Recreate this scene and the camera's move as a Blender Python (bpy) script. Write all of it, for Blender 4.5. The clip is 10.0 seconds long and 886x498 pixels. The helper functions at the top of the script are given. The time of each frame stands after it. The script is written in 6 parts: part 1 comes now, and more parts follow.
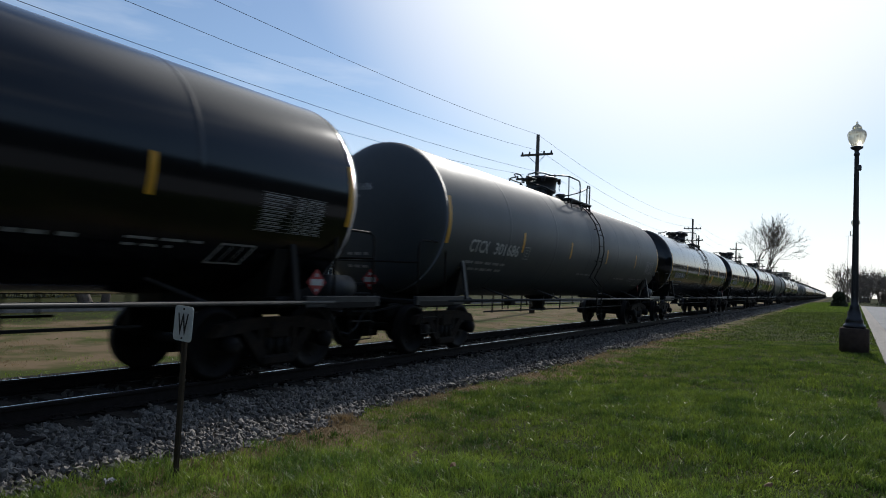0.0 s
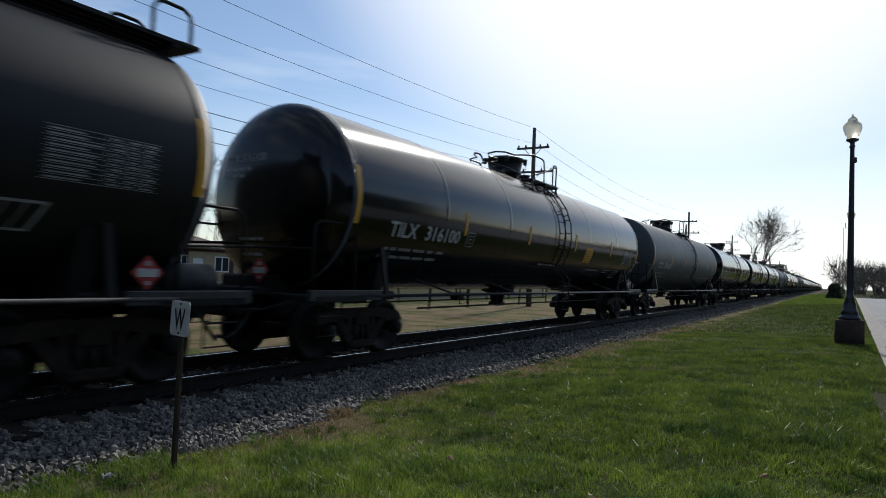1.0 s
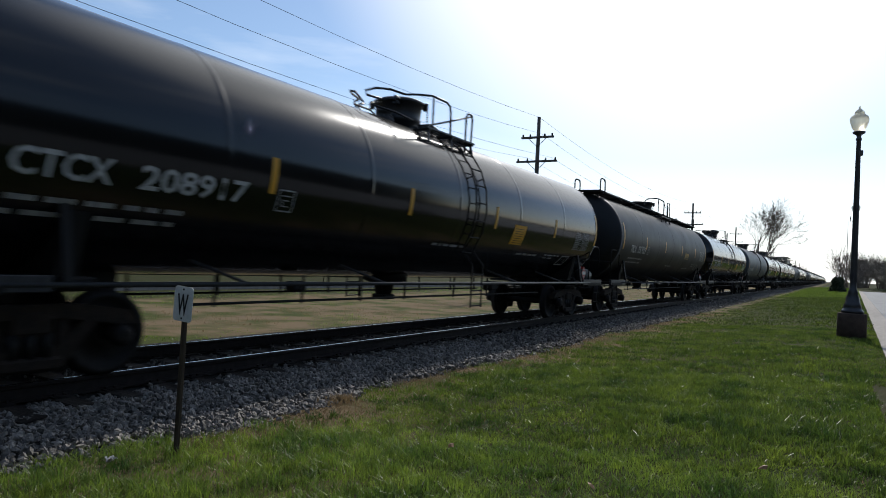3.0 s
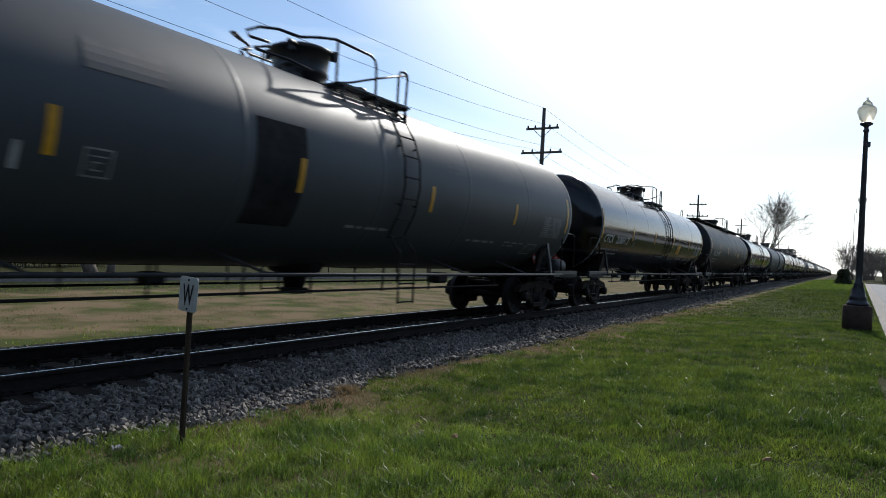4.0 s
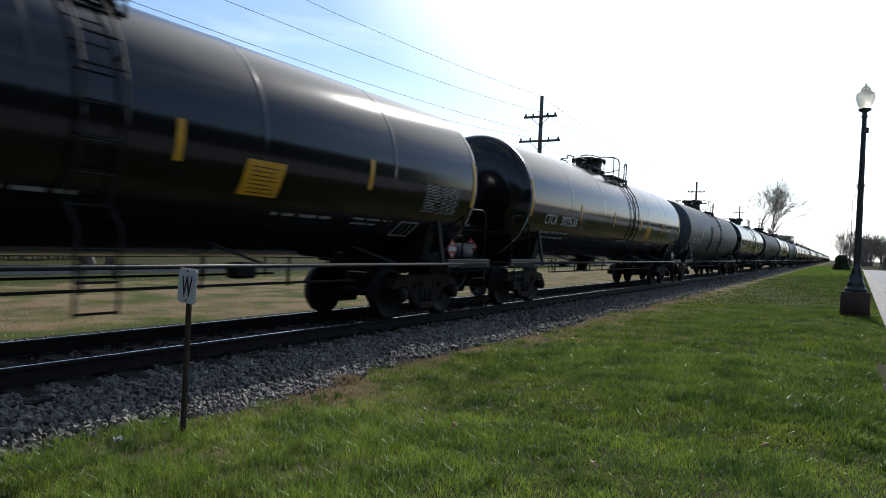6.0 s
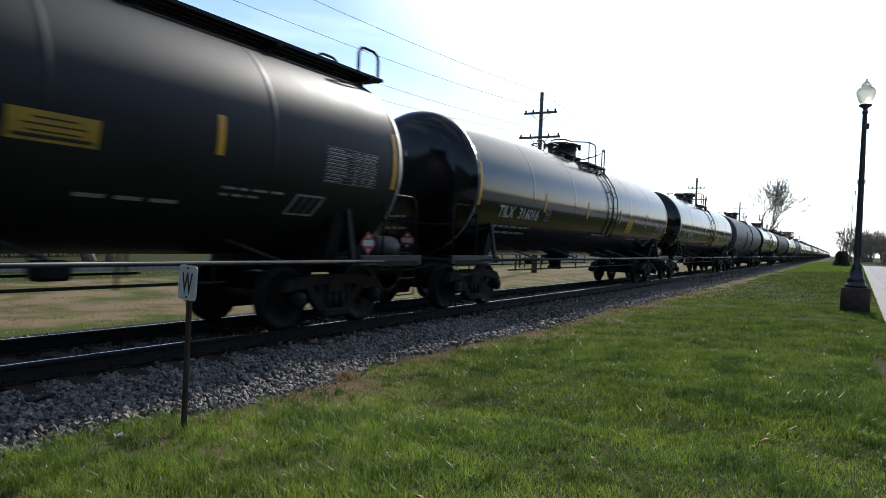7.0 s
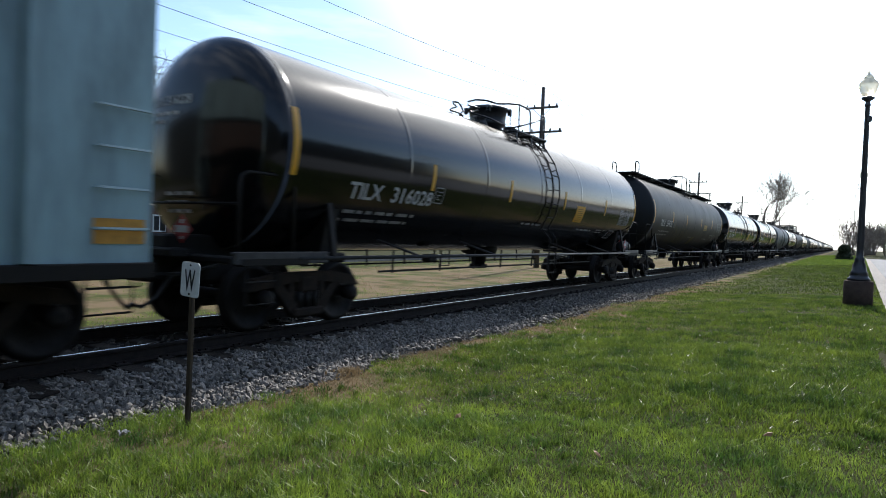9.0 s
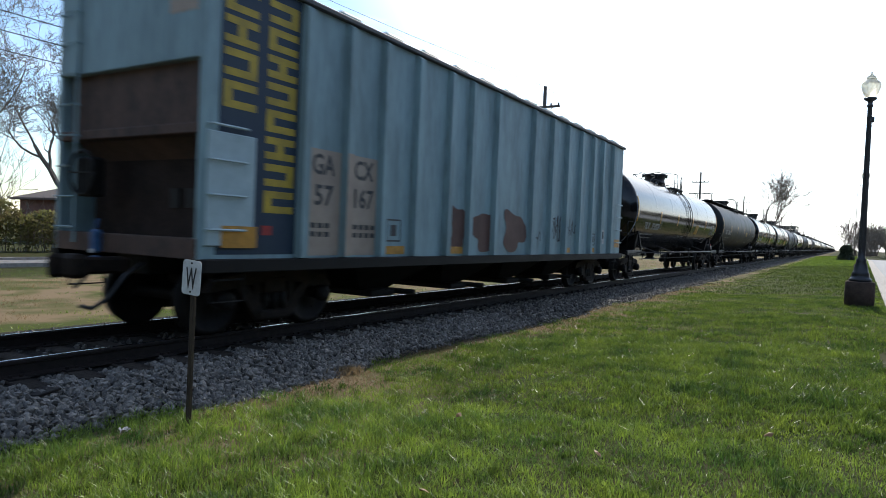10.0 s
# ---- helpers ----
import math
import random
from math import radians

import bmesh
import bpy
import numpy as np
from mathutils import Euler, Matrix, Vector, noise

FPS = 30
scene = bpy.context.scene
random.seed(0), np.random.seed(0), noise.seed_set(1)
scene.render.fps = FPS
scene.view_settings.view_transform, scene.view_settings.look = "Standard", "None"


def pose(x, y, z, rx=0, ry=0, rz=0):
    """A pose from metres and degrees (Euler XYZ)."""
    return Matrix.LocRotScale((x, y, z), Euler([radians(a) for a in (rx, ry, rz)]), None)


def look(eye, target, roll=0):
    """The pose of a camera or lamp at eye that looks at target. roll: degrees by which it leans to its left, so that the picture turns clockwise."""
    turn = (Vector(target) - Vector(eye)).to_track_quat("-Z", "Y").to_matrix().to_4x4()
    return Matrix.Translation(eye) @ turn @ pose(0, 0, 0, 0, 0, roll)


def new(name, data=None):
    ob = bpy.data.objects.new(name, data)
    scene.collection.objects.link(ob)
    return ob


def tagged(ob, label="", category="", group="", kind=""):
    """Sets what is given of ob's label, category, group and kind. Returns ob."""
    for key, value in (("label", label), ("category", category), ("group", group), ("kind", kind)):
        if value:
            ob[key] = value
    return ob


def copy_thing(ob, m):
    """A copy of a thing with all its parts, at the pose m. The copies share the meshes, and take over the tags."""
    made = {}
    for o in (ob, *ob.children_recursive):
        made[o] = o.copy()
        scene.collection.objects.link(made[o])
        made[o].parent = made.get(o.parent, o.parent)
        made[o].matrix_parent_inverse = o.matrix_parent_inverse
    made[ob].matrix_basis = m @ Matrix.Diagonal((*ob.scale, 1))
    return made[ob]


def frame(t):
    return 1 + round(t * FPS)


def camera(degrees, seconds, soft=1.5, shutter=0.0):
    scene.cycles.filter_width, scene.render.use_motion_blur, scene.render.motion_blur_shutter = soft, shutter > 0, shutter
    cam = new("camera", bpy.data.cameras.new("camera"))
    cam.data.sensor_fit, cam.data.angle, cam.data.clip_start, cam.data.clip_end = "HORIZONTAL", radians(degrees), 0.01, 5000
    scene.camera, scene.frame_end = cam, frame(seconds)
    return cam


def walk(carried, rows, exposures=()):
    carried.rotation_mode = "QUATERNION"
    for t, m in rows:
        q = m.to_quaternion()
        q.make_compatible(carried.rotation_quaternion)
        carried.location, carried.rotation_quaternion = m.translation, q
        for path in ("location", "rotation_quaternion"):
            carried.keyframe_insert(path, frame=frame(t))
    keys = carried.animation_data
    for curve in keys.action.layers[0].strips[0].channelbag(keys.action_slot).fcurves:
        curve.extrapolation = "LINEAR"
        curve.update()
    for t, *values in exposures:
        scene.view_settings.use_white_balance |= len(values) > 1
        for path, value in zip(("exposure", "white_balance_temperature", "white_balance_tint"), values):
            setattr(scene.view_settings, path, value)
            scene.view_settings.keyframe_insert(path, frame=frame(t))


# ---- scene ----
cam = camera(68.0, 10.0, soft=0.9, shutter=0.16)
walk(cam, [
    (0.0, pose(0, 0, 1.6, 92.66, -2.48, 30.8)),
    (0.5, pose(0, 0, 1.6, 92.23, -2.42, 30.62)),
    (1.0, pose(0, 0, 1.6, 92.13, -2.23, 30.52)),
    (1.5, pose(0, 0, 1.6, 91.88, -2.5, 30.82)),
    (2.0, pose(0, 0, 1.6, 91.54, -2.81, 30.86)),
    (3.5, pose(0, 0, 1.6, 90.84, -2.86, 30.81)),
    (4.0, pose(0, 0, 1.6, 90.34, -3.03, 31.14)),
    (4.5, pose(0, 0, 1.6, 90.01, -2.75, 31.05)),
    (5.0, pose(0, 0, 1.6, 89.85, -2.44, 30.89)),
    (5.5, pose(0, 0, 1.6, 89.61, -2.61, 31.0)),
    (7.0, pose(0, 0, 1.6, 89.12, -2.49, 31.03)),
    (7.5, pose(0, 0, 1.6, 88.96, -2.72, 31.17)),
    (8.0, pose(0, 0, 1.6, 88.84, -2.66, 31.4)),
    (8.5, pose(0, 0, 1.6, 88.74, -2.46, 31.39)),
    (9.0, pose(0, 0, 1.6, 88.73, -2.17, 31.2)),
    (9.5, pose(0, 0, 1.6, 88.68, -2.31, 31.24)),
    (10.0, pose(0, 0, 1.6, 88.64, -2.4, 31.31)),
], exposures=[(0.0, -0.85), (2.0, -0.72), (3.5, -0.6), (5.5, -0.38), (7.0, -0.15), (8.0, -0.02), (9.0, 0.11), (10.0, 0.14)])

# ---- world and sun ----
SUN_AZ, SUN_EL = 10.5, 36.0      # degrees left of the track's direction, and above the horizon
SUN_DIR = Vector((-math.sin(radians(SUN_AZ)) * math.cos(radians(SUN_EL)),
                  math.cos(radians(SUN_AZ)) * math.cos(radians(SUN_EL)), math.sin(radians(SUN_EL))))


def make_world():
    world = bpy.data.worlds.new("sky")
    scene.world = world
    world.use_nodes = True
    nt = world.node_tree
    nt.nodes.clear()
    N, Lk = nt.nodes.new, nt.links.new
    out, bg, sky = N("ShaderNodeOutputWorld"), N("ShaderNodeBackground"), N("ShaderNodeTexSky")
    sky.sky_type, sky.sun_disc = "NISHITA", False
    sky.sun_elevation, sky.sun_rotation = radians(SUN_EL), radians(-SUN_AZ)
    sky.air_density, sky.dust_density, sky.ozone_density = 1.1, 0.4, 4.0
    co = N("ShaderNodeTexCoord")
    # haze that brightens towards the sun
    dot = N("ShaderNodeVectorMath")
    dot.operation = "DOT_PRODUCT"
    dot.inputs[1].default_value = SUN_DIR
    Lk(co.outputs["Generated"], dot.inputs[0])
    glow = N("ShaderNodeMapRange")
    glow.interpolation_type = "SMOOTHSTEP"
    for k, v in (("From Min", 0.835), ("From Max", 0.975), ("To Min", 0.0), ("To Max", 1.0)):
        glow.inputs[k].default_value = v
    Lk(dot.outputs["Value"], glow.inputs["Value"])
    # thin streaks of cloud
    mp = N("ShaderNodeMapping")
    mp.inputs["Scale"].default_value = (1.6, 1.6, 8.0)
    mp.inputs["Rotation"].default_value = (0.1, 0.15, 0.3)
    Lk(co.outputs["Generated"], mp.inputs["Vector"])
    cl = N("ShaderNodeTexNoise")
    cl.inputs["Scale"].default_value, cl.inputs["Detail"].default_value, cl.inputs["Roughness"].default_value = 1.3, 6, 0.55
    Lk(mp.outputs["Vector"], cl.inputs["Vector"])
    cr = N("ShaderNodeMapRange")
    for k, v in (("From Min", 0.5), ("From Max", 0.74), ("To Min", 0.02), ("To Max", 0.4)):
        cr.inputs[k].default_value = v
    Lk(cl.outputs["Fac"], cr.inputs["Value"])
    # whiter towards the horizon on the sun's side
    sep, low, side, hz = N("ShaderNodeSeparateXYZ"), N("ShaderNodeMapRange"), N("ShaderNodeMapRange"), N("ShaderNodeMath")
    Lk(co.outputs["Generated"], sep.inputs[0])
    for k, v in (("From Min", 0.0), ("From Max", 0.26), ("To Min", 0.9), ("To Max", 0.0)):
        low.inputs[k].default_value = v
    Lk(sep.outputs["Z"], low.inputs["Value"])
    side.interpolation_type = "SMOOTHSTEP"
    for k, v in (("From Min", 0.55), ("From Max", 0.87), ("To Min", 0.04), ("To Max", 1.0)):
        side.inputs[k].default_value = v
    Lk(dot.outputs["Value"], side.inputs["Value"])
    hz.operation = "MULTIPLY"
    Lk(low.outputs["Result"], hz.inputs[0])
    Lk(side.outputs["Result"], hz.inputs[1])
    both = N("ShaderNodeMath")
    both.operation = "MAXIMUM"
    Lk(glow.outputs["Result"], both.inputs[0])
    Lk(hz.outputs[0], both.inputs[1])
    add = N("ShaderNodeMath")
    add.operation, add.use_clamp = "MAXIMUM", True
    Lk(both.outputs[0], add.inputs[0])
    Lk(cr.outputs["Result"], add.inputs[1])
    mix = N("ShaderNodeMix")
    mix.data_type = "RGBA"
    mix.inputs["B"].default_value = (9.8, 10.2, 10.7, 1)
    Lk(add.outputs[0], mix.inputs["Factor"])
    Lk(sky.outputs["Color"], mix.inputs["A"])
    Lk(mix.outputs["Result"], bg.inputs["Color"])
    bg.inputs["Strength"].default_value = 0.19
    Lk(bg.outputs[0], out.inputs["Surface"])


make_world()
sun = new("sun", bpy.data.lights.new("sun", "SUN"))
sun.data.energy, sun.data.angle, sun.data.color = 4.6, radians(0.6), (1.0, 0.965, 0.91)
sun.matrix_world = look(SUN_DIR * 100, (0, 0, 0))

# ---- materials ----
def material(name, color, rough=0.6, metal=0.0, color2=None, scale=8.0, amount=0.5, bump=0.0, bump_scale=60.0,
             coat=0.0, spec=0.5, random_tint=0.0, stretch=(1, 1, 1), rough_vary=0.12, detail=6):
    """A procedural surface: two colours mixed by noise at two scales, uneven gloss, fine relief."""
    m = bpy.data.materials.new(name)
    m.use_nodes = True
    nt = m.node_tree
    b = nt.nodes["Principled BSDF"]
    N, Lk = nt.nodes.new, nt.links.new
    co, mp = N("ShaderNodeTexCoord"), N("ShaderNodeMapping")
    mp.inputs["Scale"].default_value = stretch
    Lk(co.outputs["Object"], mp.inputs["Vector"])
    big, fine = N("ShaderNodeTexNoise"), N("ShaderNodeTexNoise")
    for n, s in ((big, scale), (fine, bump_scale)):
        n.inputs["Scale"].default_value, n.inputs["Detail"].default_value = s, detail
        n.inputs["Roughness"].default_value = 0.6
        Lk(mp.outputs["Vector"], n.inputs["Vector"])
    mul = N("ShaderNodeMath")
    mul.operation = "MULTIPLY_ADD"
    mul.inputs[1].default_value, mul.inputs[2].default_value = 0.35, 0.0
    Lk(fine.outputs["Fac"], mul.inputs[0])
    tot = N("ShaderNodeMath")
    tot.operation = "MULTIPLY_ADD"
    tot.inputs[1].default_value = 0.65
    Lk(big.outputs["Fac"], tot.inputs[0])
    Lk(mul.outputs[0], tot.inputs[2])
    rmp = N("ShaderNodeMapRange")
    for k, v in (("From Min", 0.38), ("From Max", 0.62), ("To Min", 0.0), ("To Max", amount * 2)):
        rmp.inputs[k].default_value = v
    Lk(tot.outputs[0], rmp.inputs["Value"])
    mix = N("ShaderNodeMix")
    mix.data_type = "RGBA"
    c2 = color2 or tuple(c * 0.6 for c in color)
    mix.inputs["A"].default_value, mix.inputs["B"].default_value = (*color, 1), (*c2, 1)
    Lk(rmp.outputs["Result"], mix.inputs["Factor"])
    last = mix.outputs["Result"]
    if random_tint:
        info, hsv, rr = N("ShaderNodeObjectInfo"), N("ShaderNodeHueSaturation"), N("ShaderNodeMapRange")
        geo = N("ShaderNodeNewGeometry")
        sm = N("ShaderNodeMath")
        sm.operation = "ADD"
        Lk(info.outputs["Random"], sm.inputs[0])
        Lk(geo.outputs["Random Per Island"], sm.inputs[1])
        rr.inputs["From Max"].default_value = 2.0
        rr.inputs["To Min"].default_value, rr.inputs["To Max"].default_value = 1 - random_tint, 1 + random_tint
        Lk(sm.outputs[0], rr.inputs["Value"])
        Lk(rr.outputs["Result"], hsv.inputs["Value"])
        Lk(last, hsv.inputs["Color"])
        last = hsv.outputs["Color"]
    Lk(last, b.inputs["Base Color"])
    rg = N("ShaderNodeMapRange")
    rg.inputs["To Min"].default_value, rg.inputs["To Max"].default_value = max(0.03, rough - rough_vary), min(1, rough + rough_vary)
    Lk(big.outputs["Fac"], rg.inputs["Value"])
    Lk(rg.outputs["Result"], b.inputs["Roughness"])
    b.inputs["Metallic"].default_value = metal
    b.inputs["Specular IOR Level"].default_value = spec
    b.inputs["Coat Weight"].default_value = coat
    b.inputs["Coat Roughness"].default_value = 0.12
    if bump:
        bp = N("ShaderNodeBump")
        bp.inputs["Strength"].default_value, bp.inputs["Distance"].default_value = min(1.0, bump), 0.02
        Lk(fine.outputs["Fac"], bp.inputs["Height"])
        Lk(bp.outputs["Normal"], b.inputs["Normal"])
    return m


M = {
    "gloss_black": material("gloss_black_paint", (0.003, 0.0035, 0.004), 0.15, spec=0.42, color2=(0.005, 0.0055, 0.006), scale=1.2, amount=0.4, bump=0.003, bump_scale=2.5, rough_vary=0.03),
    "grey": material("faded_grey_paint", (0.045, 0.054, 0.061), 0.5, spec=0.38, color2=(0.053, 0.062, 0.067), scale=1.5, bump=0.03, bump_scale=5),
    "matt_black": material("dusty_black_paint", (0.0045, 0.0055, 0.006), 0.5, spec=0.3, color2=(0.0085, 0.0085, 0.0082), scale=1.0, bump=0.04, bump_scale=6),
    "steel_dark": material("grimy_dark_steel", (0.007, 0.007, 0.007), 0.65, spec=0.2, color2=(0.013, 0.011, 0.009), scale=5, bump=0.15, bump_scale=40),
    "fittings": material("worn_black_fittings", (0.012, 0.013, 0.015), 0.42, spec=0.45, color2=(0.024, 0.022, 0.02), scale=4, bump=0.08, bump_scale=30),
    "truck": material("rusty_cast_steel", (0.013, 0.0105, 0.009), 0.8, spec=0.15, color2=(0.034, 0.024, 0.017), scale=6, bump=0.3, bump_scale=30),
    "wheel": material("worn_wheel_steel", (0.013, 0.011, 0.01), 0.65, spec=0.2, color2=(0.008, 0.006, 0.005), scale=6),
    "sill": material("worn_grey_sill_paint", (0.022, 0.023, 0.025), 0.5, spec=0.3, color2=(0.05, 0.05, 0.05), scale=6),
    "yellow": material("yellow_reflective_strip", (0.72, 0.35, 0.012), 0.4, color2=(0.55, 0.27, 0.012), scale=9),
    "white": material("white_stencil_paint", (0.52, 0.52, 0.5), 0.55, color2=(0.34, 0.34, 0.32), scale=12),
    "stencil_worn": material("worn_white_stencil", (0.38, 0.38, 0.37), 0.6, color2=(0.16, 0.16, 0.16), scale=9, amount=0.5),
    "red": material("red_placard_print", (0.42, 0.03, 0.025), 0.5),
    "ballast": material("grey_crushed_stone", (0.2, 0.178, 0.15), 0.7, spec=0.4, color2=(0.1, 0.092, 0.082), scale=7, amount=0.6, bump=0.5, bump_scale=50, random_tint=0.95),
    # bed much darker than its stones: shade of the gaps put into the colour
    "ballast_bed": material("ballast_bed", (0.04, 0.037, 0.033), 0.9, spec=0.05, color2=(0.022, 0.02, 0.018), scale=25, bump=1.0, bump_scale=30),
    "rail": material("rusty_rail_steel", (0.022, 0.016, 0.013), 0.75, spec=0.2, color2=(0.012, 0.009, 0.008), scale=9, bump=0.1),
    "rail_top": material("polished_rail_head", (0.5, 0.5, 0.52), 0.22, metal=1.0, color2=(0.4, 0.4, 0.42), scale=6, stretch=(1, 0.1, 1)),
    "tie": material("weathered_timber_tie", (0.03, 0.024, 0.02), 0.9, spec=0.1, color2=(0.06, 0.05, 0.04), scale=5, stretch=(0.4, 4, 4), bump=0.6, bump_scale=18, random_tint=0.3),
    "lamp_black": material("black_lamp_paint", (0.012, 0.012, 0.014), 0.35, color2=(0.02, 0.02, 0.022)),
    "concrete": material("weathered_concrete", (0.3, 0.27, 0.24), 0.85, color2=(0.2, 0.175, 0.15), scale=5, bump=0.3, bump_scale=40),
    "brown_concrete": material("brown_cast_concrete", (0.085, 0.062, 0.048), 0.9, spec=0.1, color2=(0.055, 0.04, 0.032), scale=6, bump=0.5, bump_scale=70),
    "asphalt": material("old_asphalt", (0.19, 0.195, 0.2), 0.8, color2=(0.125, 0.128, 0.132), scale=0.7, bump=0.4, bump_scale=70),
    "wood_pole": material("weathered_pole_timber", (0.1, 0.085, 0.07), 0.85, color2=(0.055, 0.045, 0.038), scale=5, stretch=(6, 6, 0.4), bump=0.3),
    "cable": material("black_cable", (0.03, 0.03, 0.03), 0.6),
    "bark": material("grey_brown_bark", (0.19, 0.16, 0.13), 0.9, color2=(0.1, 0.08, 0.065), scale=7, stretch=(3, 3, 0.6), bump=0.6, bump_scale=25),
    # post brown is darkened so that it looks as if in shadow
    "post": material("weathered_shade_brown_post", (0.035, 0.026, 0.02), 0.85, spec=0.15, color2=(0.08, 0.06, 0.04), scale=8, stretch=(5, 5, 0.5)),
    "sign": material("white_sign_sheeting", (0.7, 0.7, 0.68), 0.45, color2=(0.55, 0.55, 0.52), scale=14),
    "black": material("black_paint", (0.012, 0.012, 0.013), 0.5),
    "blue": material("faded_light_blue_paint", (0.28, 0.405, 0.42), 0.6, spec=0.3, color2=(0.175, 0.24, 0.245), scale=2.2, amount=0.45, bump=0.05, bump_scale=14, stretch=(1, 1, 0.22)),
}


# ---- building helpers ----
def part(name, bm, mat, parent=None, label="", smooth=False, kind="", category=""):
    me = bpy.data.meshes.new(name)
    bmesh.ops.recalc_face_normals(bm, faces=bm.faces)
    bm.to_mesh(me)
    bm.free()
    for m in (mat if isinstance(mat, (list, tuple)) else (mat,)):
        me.materials.append(m)
    if smooth:
        me.polygons.foreach_set("use_smooth", [True] * len(me.polygons))
    ob = new(name, me)
    if parent:
        ob.parent = parent
    return tagged(ob, label, category, "", kind)


def thing(name, label, category, m=None, group="", kind=""):
    ob = new(name)
    ob.empty_display_size = 0.3
    if m is not None:
        ob.matrix_basis = m
    return tagged(ob, label, category, group, kind)


def box(bm, c, s, bevel=0.0, rot=None, mat=0):
    v = bmesh.ops.create_cube(bm, size=1.0)["verts"]
    m = Matrix.LocRotScale(c, Euler([radians(a) for a in rot]) if rot else None, s)
    bmesh.ops.transform(bm, matrix=m, verts=v)
    faces = {f for x in v for f in x.link_faces}
    for f in faces:
        f.material_index = mat
    if bevel:
        edges = list({e for x in v for e in x.link_edges})
        bmesh.ops.bevel(bm, geom=edges, offset=bevel, segments=1, affect="EDGES", profile=0.5)


def tube(bm, pts, r, seg=6, closed_ends=True, mat=0):
    pts = [Vector(p) for p in pts]
    rs = r if isinstance(r, (list, tuple)) else [r] * len(pts)
    rings, u = [], None
    for i, p in enumerate(pts):
        a, b = pts[max(0, i - 1)], pts[min(len(pts) - 1, i + 1)]
        t = (b - a).normalized()
        if u is None:
            u = t.orthogonal().normalized()
        else:
            u = (u - t * u.dot(t))
            u = u.normalized() if u.length > 1e-5 else t.orthogonal().normalized()
        w = t.cross(u)
        rings.append([bm.verts.new(p + (u * math.cos(2 * math.pi * k / seg) + w * math.sin(2 * math.pi * k / seg)) * rs[i]) for k in range(seg)])
    for A, B in zip(rings, rings[1:]):
        for k in range(seg):
            f = bm.faces.new((A[k], A[(k + 1) % seg], B[(k + 1) % seg], B[k]))
            f.smooth, f.material_index = seg > 5, mat
    if closed_ends:
        bm.faces.new(rings[0][::-1]).material_index = mat
        bm.faces.new(rings[-1]).material_index = mat


def lathe(bm, prof, seg=24, centre=(0, 0, 0), axis="z", mat=0, smooth=True):
    """Turns a profile of (radius, height) round an axis through centre."""
    rings = []
    for r, h in prof:
        ring = []
        for k in range(seg):
            a = 2 * math.pi * k / seg
            c, s = r * math.cos(a), r * math.sin(a)
            p = {"z": (c, s, h), "y": (c, h, s), "x": (h, c, s)}[axis]
            ring.append(bm.verts.new(Vector(centre) + Vector(p)))
        rings.append(ring)
    for A, B in zip(rings, rings[1:]):
        for k in range(seg):
            f = bm.faces.new((A[k], A[(k + 1) % seg], B[(k + 1) % seg], B[k]))
            f.smooth, f.material_index = smooth, mat
    for ring in (rings[0], rings[-1]):
        if (ring[0].co - ring[seg // 2].co).length > 1e-4:
            bm.faces.new(ring).material_index = mat


def extrude_xz(bm, poly, y0, y1, mat=0):
    """A prism: an outline in x and z, drawn out along y."""
    a = [bm.verts.new((x, y0, z)) for x, z in poly]
    b = [bm.verts.new((x, y1, z)) for x, z in poly]
    n = len(poly)
    for k in range(n):
        bm.faces.new((a[k], a[(k + 1) % n], b[(k + 1) % n], b[k])).material_index = mat
    bm.faces.new(a[::-1]).material_index = mat
    bm.faces.new(b).material_index = mat


def extrude_yz(bm, poly, x0, x1, mat=0):
    a = [bm.verts.new((x0, y, z)) for y, z in poly]
    b = [bm.verts.new((x1, y, z)) for y, z in poly]
    n = len(poly)
    for k in range(n):
        bm.faces.new((a[k], a[(k + 1) % n], b[(k + 1) % n], b[k])).material_index = mat
    bm.faces.new(a[::-1]).material_index = mat
    bm.faces.new(b).material_index = mat


def text_mesh(body, height, shear=0.0):
    """Flat outline letters as lists of vertices (x, y) and faces; x from 0, capitals of the given height."""
    cu = bpy.data.curves.new("letters", "FONT")
    cu.body, cu.size, cu.shear = body, height * 1.45, shear
    cu.resolution_u = 2
    cu.offset = height * 0.03
    ob = bpy.data.objects.new("letters", cu)
    me = bpy.data.meshes.new_from_object(ob)
    vs = [(v.co.x, v.co.y) for v in me.vertices]
    fs = [tuple(p.vertices) for p in me.polygons]
    bpy.data.objects.remove(ob)
    bpy.data.meshes.remove(me)
    bpy.data.curves.remove(cu)
    return vs, fs

# ---- ground, track ----
TRACK_X, RAIL_Z = -7.637, 0.184


def ground_z(x):
    if x < -4.9:
        return -0.12
    k = min(1.0, (x + 4.9) / 5.7)
    return -0.12 + 0.3 * k * k * (3 - 2 * k)


def kerb_x(y):
    return 0.55 + 0.0238 * y


